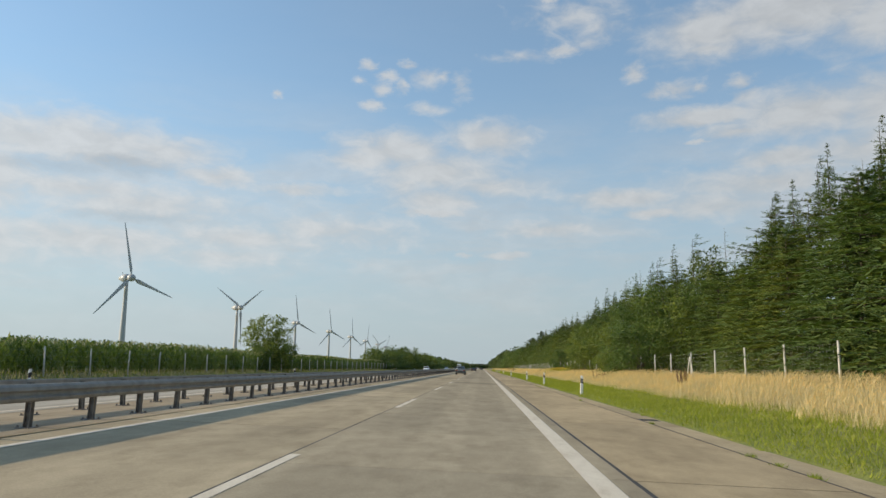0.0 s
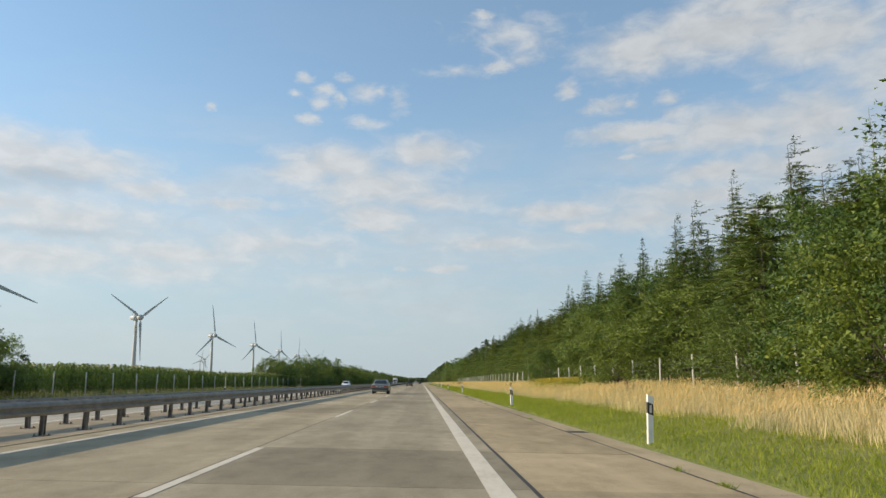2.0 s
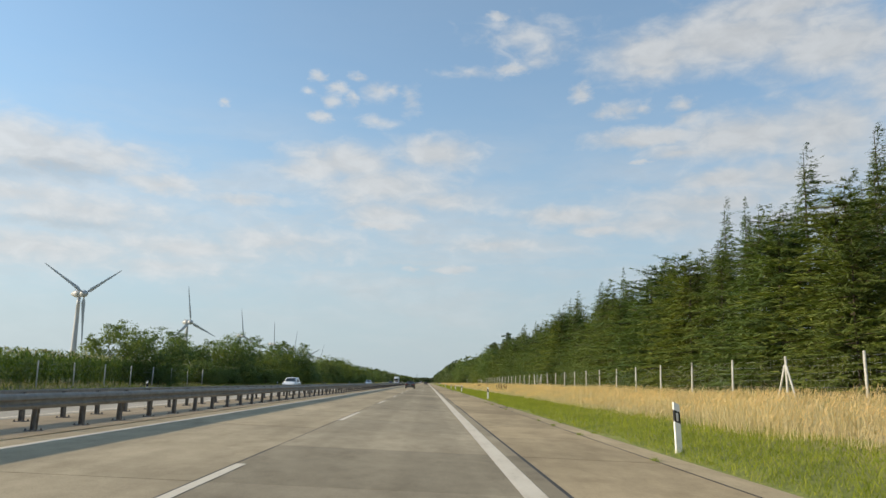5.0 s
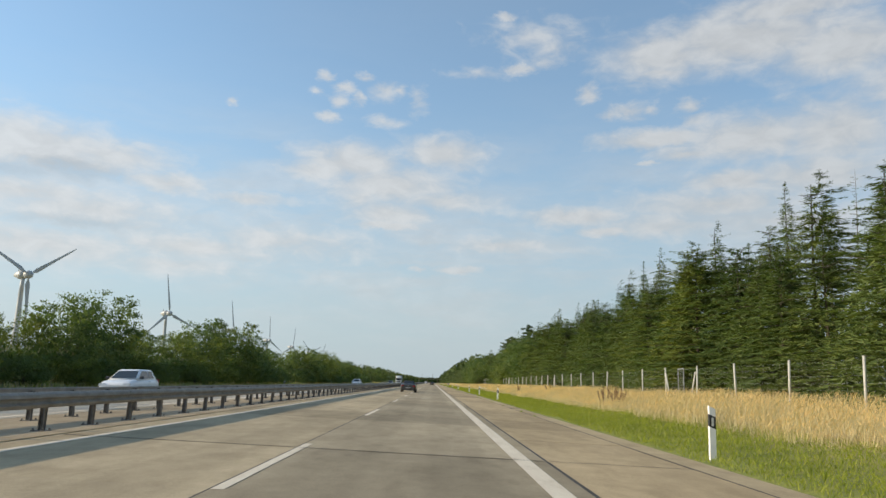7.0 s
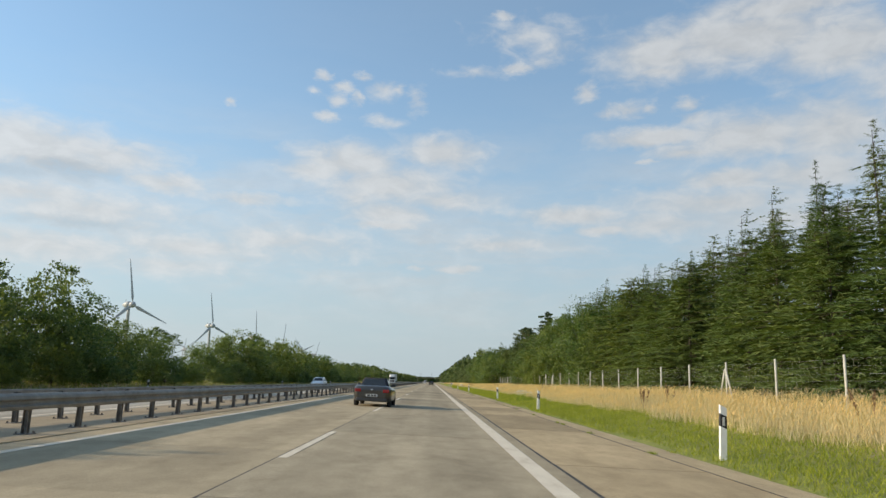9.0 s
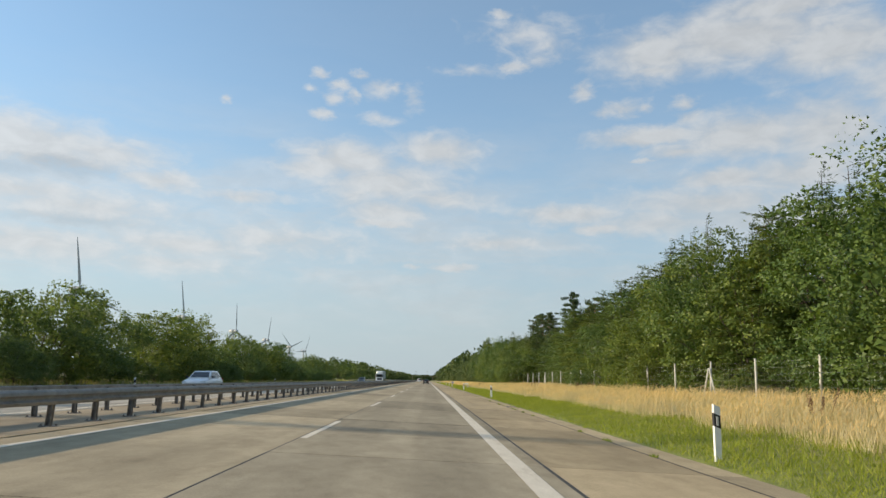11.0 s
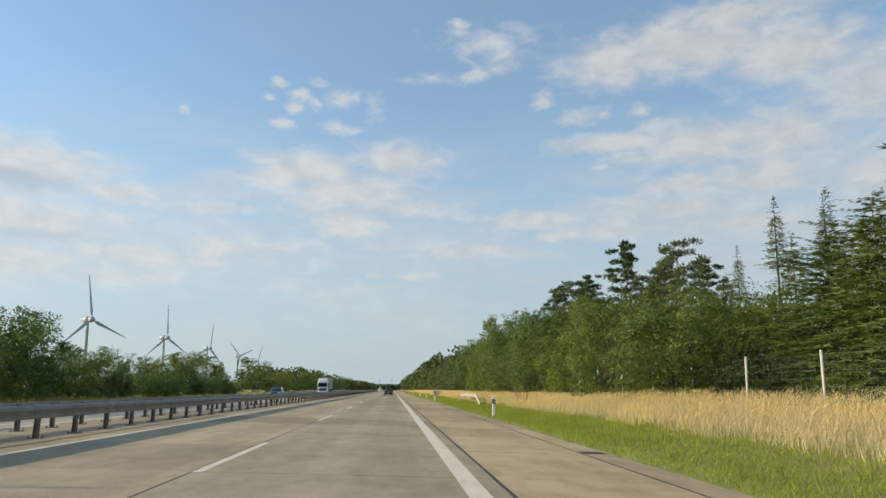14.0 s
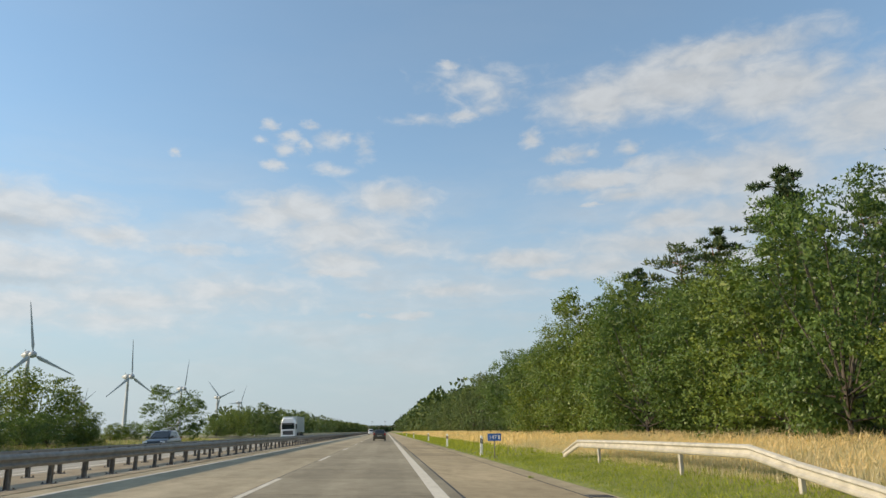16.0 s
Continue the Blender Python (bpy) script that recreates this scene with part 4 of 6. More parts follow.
spread(pines, [(36.5, 467.0, 0.6, 23.3, 0, 0, 1.15), (38.5, 451.0, 0.6, 20.6, 1, 50, 1.1), (40.5, 462.0, 0.6, 19.5, 2, 90, 1.0), (30, 431.5, 0.6, 14.0, 1, 90, 1.2), (30, 423, 0.6, 13.0, 0, 200, 1.2), (31, 470, 0.6, 18.4, 2, 120, 1.2), (30, 477, 0.6, 18.4, 1, 0, 1.2), (33, 498, 0.6, 20.5, 0, 60, 1.2)])

# bushes and low trees along the western edge
wb = [(-27.4, 94.2, 6.9, 0, 0.95), (-26.6, 99.0, 3.6, 1, 1.0), (-26.6, 89.6, 3.2, 2, 1.0)]
y = 196.0
while y < 256:
    if not 204 < y < 210:
        wb.append((rng.uniform(-30.5, -27.0), y, rng.uniform(3.8, 6.2), int(rng.integers(3)), rng.uniform(0.95, 1.3)))
    y += rng.uniform(3.6, 6.6)
wb.append((-27.8, 238.0, 6.8, 1, 0.95))
for i, (y, h) in enumerate(((258, 5.0), (263, 5.4), (270.5, 8.0), (276, 7.9), (281.5, 6.4), (287, 5.7), (291, 5.4), (297.5, 4.6), (303.5, 5.4), (311, 2.6), (318, 4.2), (325, 5.6), (331, 6.4), (337.5, 7.0), (345, 6.6), (352, 6.7), (359, 7.0), (366, 4.8), (370, 4.4),
                            (374, 5.3), (380, 4.6), (387, 5.8), (393, 6.6), (400, 6.4), (406.5, 6.4), (413, 6.2), (420, 4.2), (425, 4.7), (438, 4.2), (446, 4.5), (455, 5.4), (470, 5.9), (476, 3.6), (486, 1.8), (491, 2.0),
                            (504, 6.8), (536, 3.6), (546, 4.6), (565, 6.8), (586, 1.8))):
    wb.append((-27.6 + 0.8 * math.sin(i * 2.2), y, 0.97 * h, i % 3, 1.25 if y == 504 else 1.18 + 0.16 * math.sin(i * 1.7)))
y = 198.0
while y < 474:
    if not (204 < y < 212 or 310 < y < 316):
        wb.append((rng.uniform(-25.6, -24.6), y, rng.uniform(1.5, 2.7), int(rng.integers(3)), rng.uniform(1.2, 1.6)))
    y += rng.uniform(4.0, 6.5)
spread(west_bush, [(x, y, zl(x), h, k, 37.0 * i % 360, w) for i, (x, y, h, k, w) in enumerate(wb)])


# ---- far woods, as one mass of leaf clumps each ----
def far_wood(name, label, x0, x1, y0, y1, h0, h1, n, size, mat, seed):
    r = np.random.default_rng(seed)
    k = int(n / 60)
    x0, x1 = (x0, x1) if x0 < x1 else (x1, x0)
    cx, cy = r.uniform(x0, x1, k), y0 + (y1 - y0) * r.random(k) ** 1.3
    rise = np.abs(cx) / max(abs(x0), abs(x1))
    ch = (h0 + (h1 - h0) * rise) * r.uniform(0.62, 1.12, k)
    idx = np.repeat(np.arange(k), 60)
    o = unit(r.normal(0, 1, (len(idx), 3)))
    z = ch[idx] * (0.5 + 0.5 * o[:, 2])
    c = np.stack([cx[idx] + o[:, 0] * 4.2, cy[idx] + o[:, 1] * 5.0, np.maximum(z, 0.3) + 0.5], 1)
    d = unit(o + r.normal(0, 0.5, o.shape))
    s = unit(np.cross(d, r.normal(0, 1, d.shape)))
    L = r.uniform(0.7, 1.4, len(idx)) * size
    v, f = diamonds(c, d, s, L, L * 0.75)
    return tagged(new(name, fast_mesh(name, v, f, mat)), label, "woodland", kind="stuff")


far_wood("far_woodland", "distant green woodland running along the motorway", 17, 44, 700, 1900, 10, 22, 50000, 1.5, M["far_leaf"], 1)
far_wood("far_woodland", "distant trees beside the oncoming carriageway", -46, -90, 790, 1300, 9, 13, 26000, 1.3, M["far_leaf"], 2)
far_wood("far_woodland", "low distant trees along the oncoming carriageway", -27, -60, 1150, 1800, 5, 11, 18000, 1.5, M["far_leaf"], 4)
far_wood("deep_wood", "dark interior of the roadside wood behind its edge", 41, 60, 10, 760, 7, 11, 26000, 1.6, M["far_leaf"], 6)
far_wood("far_woodland", "dark distant wood where the road meets the horizon", -60, 50, 1750, 2000, 8, 10, 16000, 2.4, M["far_leaf"], 3)


# ---- grasses ----
def blades(name, label, n, place, hmin, hmax, width, lean, mat, seed, category="grass"):
    """Loose blades, each one thin triangle."""
    r = np.random.default_rng(seed)
    p = place(r, n)
    n = len(p)
    h = r.uniform(hmin, hmax, n)
    if p.shape[1] > 3:
        h = h * p[:, 3]
        p = p[:, :3]
    a = r.uniform(0, 2 * math.pi, n)
    w = width * r.uniform(0.6, 1.4, n)
    v = np.empty((n, 3, 3))
    off = np.stack([np.cos(a) * w / 2, np.sin(a) * w / 2, np.zeros(n)], 1)
    v[:, 0], v[:, 1] = p - off, p + off
    b = r.uniform(0, 2 * math.pi, n)
    v[:, 2] = p + np.stack([np.cos(b) * h * lean * r.random(n), np.sin(b) * h * lean * r.random(n), h], 1)
    return tagged(new(name, fast_mesh(name, v.reshape(-1, 3), np.arange(3 * n).reshape(n, 3), mat)), label, category, kind="stuff")


def verge_spots(x0, x1, y0, y1, patchy, seed):
    def place(r, n):
        x, y = r.uniform(x0, x1, n), y0 + (y1 - y0) * r.random(n)
        edge = np.array([1.2 * noise.noise(Vector((0.0, yy * 0.16, seed))) + 0.5 * noise.noise(Vector((3.0, yy * 0.7, seed))) for yy in np.arange(y0, y1 + 1, 0.5)])
        x0e = x0 + np.interp(y, np.arange(y0, y1 + 1, 0.5), edge) * patchy
        keep = x > x0e
        x, y, x0e = x[keep], y[keep], x0e[keep]
        lump = np.sin(x * 2.1 + 3 * np.sin(y * 0.35)) * np.sin(y * 1.3 + 2 * np.sin(x * 0.7)) * 0.16 + 0.12 * np.sin(y * 0.21 + seed) + 0.95
        lump = lump * np.interp(y, [386, 402], [1.0, 0.72])
        grow = np.clip((x - x0e) / 1.6, 0.0, 1.0) * 0.6 + 0.4 if patchy > 0.5 else 1.0
        z = np.interp(x, [5.12, 5.6, 7.5, 13.6, 20.0], [-0.13, -0.04, 0.1, 0.45, 0.6])
        return np.stack([x, y, z, lump * grow], 1)
    return place


blades("dry_grass", "tall straw-coloured dry grass on the verge", 250000, verge_spots(7.9, 13.6, 8, 455, 1.6, 2.0), 0.45, 0.9, 0.013, 0.55, M["dry"], 11)
blades("dry_grass", "tall straw-coloured dry grass at the fence", 60000, verge_spots(12.5, 17.5, 20, 455, 0.4, 5.0), 0.45, 0.9, 0.016, 0.5, M["dry"], 12)
blades("dry_grass", "straw-coloured grass further down the verge", 40000, verge_spots(8.0, 16.5, 455, 800, 0.8, 8.0), 0.6, 1.0, 0.08, 0.25, M["dry"], 13)
blades("verge_grass", "short green grass beside the hard shoulder", 420000, verge_spots(5.15, 9.4, 6, 440, 0.25, 9.0), 0.04, 0.17, 0.015, 1.3, M["green_grass"], 14)


def plumes(name, label, n, place, h0, h1, mat, seed):
    """Feathery seed heads that float over the dry grass, bent by the wind."""
    r = np.random.default_rng(seed)
    p = place(r, n)
    n = len(p)
    c = p[:, :3] + np.stack([r.normal(0.05, 0.08, n), r.normal(0, 0.08, n), r.uniform(h0, h1, n) * p[:, 3]], 1)
    d = unit(np.stack([r.normal(0.25, 0.35, n), r.normal(0, 0.35, n), r.uniform(0.5, 1.0, n)], 1))
    s = unit(np.cross(d, r.normal(0, 1, (n, 3))))
    L = r.uniform(0.09, 0.2, n)
    v, f = slivers(c, d, s, L, L * r.uniform(0.07, 0.13, n))
    return tagged(new(name, fast_mesh(name, v, f, mat)), label, "grass", kind="stuff")


plumes("grass_plumes", "pale pinkish seed heads over the dry verge grass", 210000, verge_spots(8.1, 13.8, 8, 455, 1.6, 2.0), 0.42, 0.82, M["plume"], 21)
plumes("grass_plumes", "pale seed heads of dry grass along the fence", 40000, verge_spots(12.8, 16.5, 20, 455, 0.4, 5.0), 0.4, 0.8, M["plume"], 22)


def dock(seed, x, y):
    """A dock plant: brown seed spikes on stiff stems over a few leaves."""
    r = np.random.default_rng(seed)
    t = thing("dock_plant", "dry brown dock with stiff seed spikes in the grass", "weed", "dock plants")
    n = 5
    base = r.normal(0, 0.09, (n, 2))
    top = base * 2.6
    h = r.uniform(0.75, 1.15, n)
    bm = bmesh.new()
    for k in range(n):
        add_tube(bm, (base[k, 0], base[k, 1], 0), (top[k, 0], top[k, 1], h[k]), 0.008, 0.004, 4, False)
    tagged(part("stems", bm, M["dock"], t), kind="stuff")
    idx = np.repeat(np.arange(n), 60)
    u = r.uniform(0.5, 1.0, len(idx))
    c = np.stack([base[idx, 0] + (top[idx, 0] - base[idx, 0]) * u, base[idx, 1] + (top[idx, 1] - base[idx, 1]) * u, h[idx] * u], 1) + r.normal(0, 0.02, (len(idx), 3))
    d = unit(r.normal(0, 1, c.shape) + [0, 0, 0.6])
    v, f = slivers(c, d, unit(np.cross(d, r.normal(0, 1, d.shape))), np.full(len(c), 0.06), np.full(len(c), 0.035))
    tagged(part("seed_spikes", fast_mesh("seed_spikes", v, f, M["dock"]), None, t), kind="stuff")
    t.matrix_basis = pose(x, y, zg(x))


for k, (x, y) in enumerate(((9.6, 38.0), (10.4, 40.5), (9.2, 61.0), (10.8, 88.0), (11.4, 89.5), (9.8, 132.0), (8.9, 214.5), (9.3, 215.2), (8.7, 216.0), (10.6, 246.0), (9.4, 262.0), (11.0, 263.5), (10.2, 298.0), (11.8, 333.5), (11.2, 334.6), (10.4, 352.0), (9.0, 404.0))):
    dock(300 + k, x, y)


def bramble():
    """Low brambles and nettles between the fence and the trees."""
    r = np.random.default_rng(33)
    k = 2600
    cx, cy = r.uniform(14.2, 18.5, k), r.uniform(22, 400, k)
    ch = 0.25 + 0.75 * np.abs(np.sin(cy * 0.13) * np.sin(cy * 0.037 + 1)) * r.uniform(0.5, 1.1, k)
    idx = np.repeat(np.arange(k), 34)
    o = unit(r.normal(0, 1, (len(idx), 3)))
    o[:, 2] = np.abs(o[:, 2])
    c = np.stack([cx[idx] + 0.6 * o[:, 0], cy[idx] + 0.8 * o[:, 1], np.interp(cx[idx], [13.6, 20.0], [0.45, 0.6]) + ch[idx] * o[:, 2] * r.uniform(0.6, 1.1, len(idx))], 1)
    d = unit(o + r.normal(0, 0.6, o.shape))
    v, f = slivers(c, d, unit(np.cross(d, o + r.normal(0, 0.4, d.shape))), r.uniform(0.09, 0.18, len(c)), r.uniform(0.07, 0.13, len(c)))
    tagged(new("bramble_thicket", fast_mesh("bramble_thicket", v, f, M["leaf"])), "low green brambles and nettles behind the wire fence", "undergrowth", kind="stuff")


bramble()


def weed_spots(r, n):
    """Small weeds rooted in the joint beside the edge strip."""
    cy = r.uniform(4, 440, 90)
    k = r.integers(0, 90, n)
    x, y = 4.46 + r.normal(0, 0.035, n) + 0.62 * (k % 3 == 0), cy[k] + r.normal(0, 0.1, n)
    return np.stack([x, y, -0.025 * x - 0.01], 1)


blades("joint_weeds", "small green weeds growing in the concrete joint", 5400, weed_spots, 0.02, 0.09, 0.016, 1.3, M["green_grass"], 18, "weeds")
blades("verge_grass", "green grass along the distant verge", 30000, verge_spots(5.15, 8.6, 440, 760, 0.1, 12.0), 0.1, 0.3, 0.05, 0.6, M["green_grass"], 15)


def west_spots(r, n):
    x, y = r.uniform(-27.5, -20.6, n), r.uniform(20, 520, n)
    return np.stack([x, y, np.interp(x, [-27.0, -24.0, -21.0, -20.4], [0.5, 0.25, -0.12, -0.2])], 1)


blades("dry_grass", "pale rough grass beyond the oncoming carriageway", 40000, west_spots, 0.12, 0.36, 0.03, 0.5, M["dry"], 16)
blades("verge_grass", "rough green grass beyond the oncoming carriageway", 45000, west_spots, 0.12, 0.32, 0.035, 0.5, M["green_grass"], 17)


def flower_patch(name, label, x0, x1, y0, y1, n, h0, h1, size, mat, seed):
    r = np.random.default_rng(seed)
    x, y = r.normal((x0 + x1) / 2, (x1 - x0) / 3, n), r.normal((y0 + y1) / 2, (y1 - y0) / 4.0, n)
    h = r.uniform(h0, h1, n)
    z = np.interp(x, [5.12, 7.5, 13.6, 20.0], [-0.13, 0.1, 0.45, 0.6])
    g = thing(name, label, "flowers")
    g["kind"] = "stuff"
    v = np.empty((n, 3, 3))
    base = np.stack([x, y, z], 1)
    a = r.uniform(0, 6.28, n)
    o = np.stack([np.cos(a), np.sin(a), np.zeros(n)], 1) * 0.02
    v[:, 0], v[:, 1], v[:, 2] = base - o, base + o, base + np.stack([0 * h, 0 * h, h], 1)
    part("stems", fast_mesh("stems", v.reshape(-1, 3), np.arange(3 * n).reshape(n, 3), M["green_grass"]), None, g)
    k = 7
    idx = np.repeat(np.arange(n), k)
    c = v[idx, 2] + r.normal(0, 0.05, (n * k, 3)) * np.array([1.3, 1.3, 0.4])
    d = unit(r.normal(0, 1, (n * k, 3)) * np.array([1, 1, 0.25]))
    s = unit(np.cross(d, np.array([0, 0, 1.0]) + r.normal(0, 0.2, (n * k, 3))))
    L = np.full(n * k, size)
    vv, ff = diamonds(c, d, s, L, L * 0.9)
    part("flower_heads", fast_mesh("flower_heads", vv, ff, mat), None, g)


flower_patch("tansy_patch", "patch of yellow tansy in bloom by the fence", 10.6, 13.0, 107, 122, 2400, 0.85, 1.2, 0.055, M["tansy"], 3)
flower_patch("tansy_patch", "green and yellow tansy among the dry grass", 12.0, 14.0, 84, 96, 260, 0.5, 0.85, 0.04, M["tansy"], 4)
flower_patch("umbel_patch", "white flowering umbels in the roadside grass", 6.2, 7.2, 282, 287, 60, 0.5, 0.8, 0.06, M["umbel"], 5)


# ---- maize field ----
def maize():
    r = np.random.default_rng(21)
    field = thing("maize_field", "tall green maize field with pale tassels behind a fence", "crop field")
    field["kind"] = "stuff"
    rows_x = [-26.2, -26.95, -27.7, -28.5, -30.5, -34.0, -40.0, -47.0]
    px, py = [], []
    for k, x in enumerate(rows_x):
        n = int(250 / (0.24 if k < 3 else 0.4))
        px.append(np.full(n, x) + r.normal(0, 0.08, n))
        py.append(r.uniform(10, 262, n))
    px, py = np.concatenate(px), np.concatenate(py)
    keep = ~((py > 200) & (r.random(len(py)) < 0.3))
    px, py = px[keep], py[keep]
    n = len(px)
    H = r.uniform(1.95, 2.4, n) * (0.92 + 0.06 * np.sin(py * 0.11))
    v, f = [], []
    k = 8
    idx = np.repeat(np.arange(n), k)
    lev = np.tile(np.linspace(0.12, 0.93, k), n) + r.normal(0, 0.02, n * k)
    az = np.tile(np.arange(k) * math.pi, n) + r.normal(0, 0.9, n * k)
    base = np.stack([px[idx], py[idx], 0.5 + H[idx] * lev], 1)
    out = np.stack([np.cos(az), np.sin(az), np.zeros(n * k)], 1)
    L = r.uniform(0.45, 0.8, n * k)
    side = np.stack([-np.sin(az), np.cos(az), np.zeros(n * k)], 1) * 0.045
    mid = base + out * L[:, None] * 0.45 + np.array([0, 0, 0.28])
    tip = base + out * L[:, None] + np.stack([0 * L, 0 * L, r.uniform(-0.3, 0.15, n * k)], 1)
    vv = np.stack([base - side * 0.5, base + side * 0.5, mid + side, mid - side, tip], 1).reshape(-1, 3)
    b = 5 * np.arange(n * k)
    q = np.stack([b, b + 1, b + 2, b + 3], 1)
    t = np.stack([b + 3, b + 2, b + 4, b + 4], 1)
    me = bpy.data.meshes.new("leaves")
    me.from_pydata(vv.tolist(), [], q.tolist() + t[:, :3].tolist())
    me.materials.append(M["corn"])
    part("leaves", me, None, field)
    bs = np.stack([px, py, np.full(n, 0.42)], 1)
    w = 0.018
    sv = np.stack([bs + [w, 0, 0], bs + [-w, w, 0], bs + [-w, -w, 0], bs + np.stack([0 * H, 0 * H, H], 1)], 1).reshape(-1, 3)
    sb = 4 * np.arange(n)
    sf = np.concatenate([np.stack([sb, sb + 1, sb + 3], 1), np.stack([sb + 1, sb + 2, sb + 3], 1), np.stack([sb + 2, sb, sb + 3], 1)])
    part("stalks", fast_mesh("stalks", sv, sf, M["corn"]), None, field)
    ti = np.repeat(np.arange(n), 4)
    tb = bs[ti] + np.stack([0 * H[ti], 0 * H[ti], H[ti] - 0.02], 1)
    ta = r.uniform(0, 6.28, len(ti))
    td = unit(np.stack([np.cos(ta) * 0.5, np.sin(ta) * 0.5, np.ones(len(ti))], 1))
    ts = unit(np.cross(td, r.normal(0, 1, td.shape)))
    Lt = r.uniform(0.16, 0.32, len(ti))
    tv, tf = diamonds(tb, td, ts, Lt, Lt * 0.14)
    part("tassels", fast_mesh("tassels", tv, tf, M["tassel"]), None, field)
    # the far part of the field: a bumpy top of leaves
    m = 9000
    c = np.stack([r.uniform(-150, -47, m), r.uniform(10, 290, m), r.uniform(2.3, 3.0, m)], 1)
    d = unit(r.normal(0, 1, (m, 3)) + [0, 0, 0.6])
    s = unit(np.cross(d, r.normal(0, 1, d.shape)))
    L = r.uniform(0.8, 1.6, m)
    cv, cf = diamonds(c, d, s, L, L * 0.5)
    part("far_leaves", fast_mesh("far_leaves", cv, cf, M["corn"]), None, field)
    part("canopy", box_bm(-150, -48, 10, 290, 0.5, 2.4), M["corn_top"], field)


maize()
# ---- delineator posts ----
def delineator():
    t = thing("delineator_post", "white plastic delineator post with a slanted black band", "delineator", "delineator posts")
    prof = [(-0.06, -0.05), (0.06, -0.05), (0.075, 0.0), (0.03, 0.045), (-0.03, 0.045), (-0.075, 0.0)]

    def ring(z, slope, grow=1.0):
        return [(x * grow, y * grow, z + slope * x) for x, y in prof]

    def shell(z0, s0, z1, s1, grow):
        bm = bmesh.new()
        a, b = [bm.verts.new(p) for p in ring(z0, s0, grow)], [bm.verts.new(p) for p in ring(z1, s1, grow)]
        for k in range(6):
            bm.faces.new((a[k], a[(k + 1) % 6], b[(k + 1) % 6], b[k]))
        bm.faces.new(a[::-1])
        bm.faces.new(b)
        return bm
    part("post", shell(-0.05, 0, 1.0, -0.45, 1.0), M["plastic_white"], t)
    part("band", shell(0.6, -0.45, 0.84, -0.45, 1.03), M["plastic_black"], t, "slanted black band")
    part("reflector", box_bm(-0.022, 0.022, -0.062, -0.05, 0.635, 0.8, 0.004), M["reflector"], t, "small upright reflector")
    return t


post = delineator()
for i, y in enumerate((42.4, 67.4, 92.4, 142.3, 192.1, 242.2, 267.6, 292.4, 342.5, 392.1, 445.8, 468.6, 496.5, 545, 595, 645)):
    p = post if i == 0 else copy_thing(post, Matrix())
    p.matrix_basis = pose(5.43, y, zg(5.43), 1.5 * math.sin(i * 2.1), 2.2 * math.sin(i * 1.3 + 1), 3 * math.sin(i))
for i in range(16):
    copy_thing(post, pose(-20.9, 35 + 49.6 * i, zl(-20.9) - 0.05, 0, 1.5 * math.sin(i * 2.2), 180))


# ---- wildlife fence ----
def wire_mesh(y0, y1, x, z0, heights, every, sag):
    """Horizontal wires and upright ties as thin three-sided rods."""
    v, f = [], []

    def rod(a, b, r):
        a, b = np.array(a), np.array(b)
        ax = unit(b - a)
        u = unit(np.cross(ax, [0.3, 0.5, 0.8]))
        w = np.cross(ax, u)
        i = len(v)
        for base in (a, b):
            for k in range(3):
                an = 2 * math.pi * k / 3
                v.append(tuple(base + r * (math.cos(an) * u + math.sin(an) * w)))
        for k in range(3):
            f.append((i + k, i + (k + 1) % 3, i + 3 + (k + 1) % 3, i + 3 + k))
    for h in heights:
        rod((x, y0, z0 + h), (x, (y0 + y1) / 2, z0 + h - sag), 0.0015)
        rod((x, (y0 + y1) / 2, z0 + h - sag), (x, y1, z0 + h), 0.0015)
    n = int((y1 - y0) / every)
    for k in range(1, n):
        y = y0 + (y1 - y0) * k / n
        rod((x, y, z0 + heights[0]), (x, y, z0 + heights[-1] - sag * 0.7), 0.0008)
    return fast_mesh("wire_mesh", v, f, M["wire"])


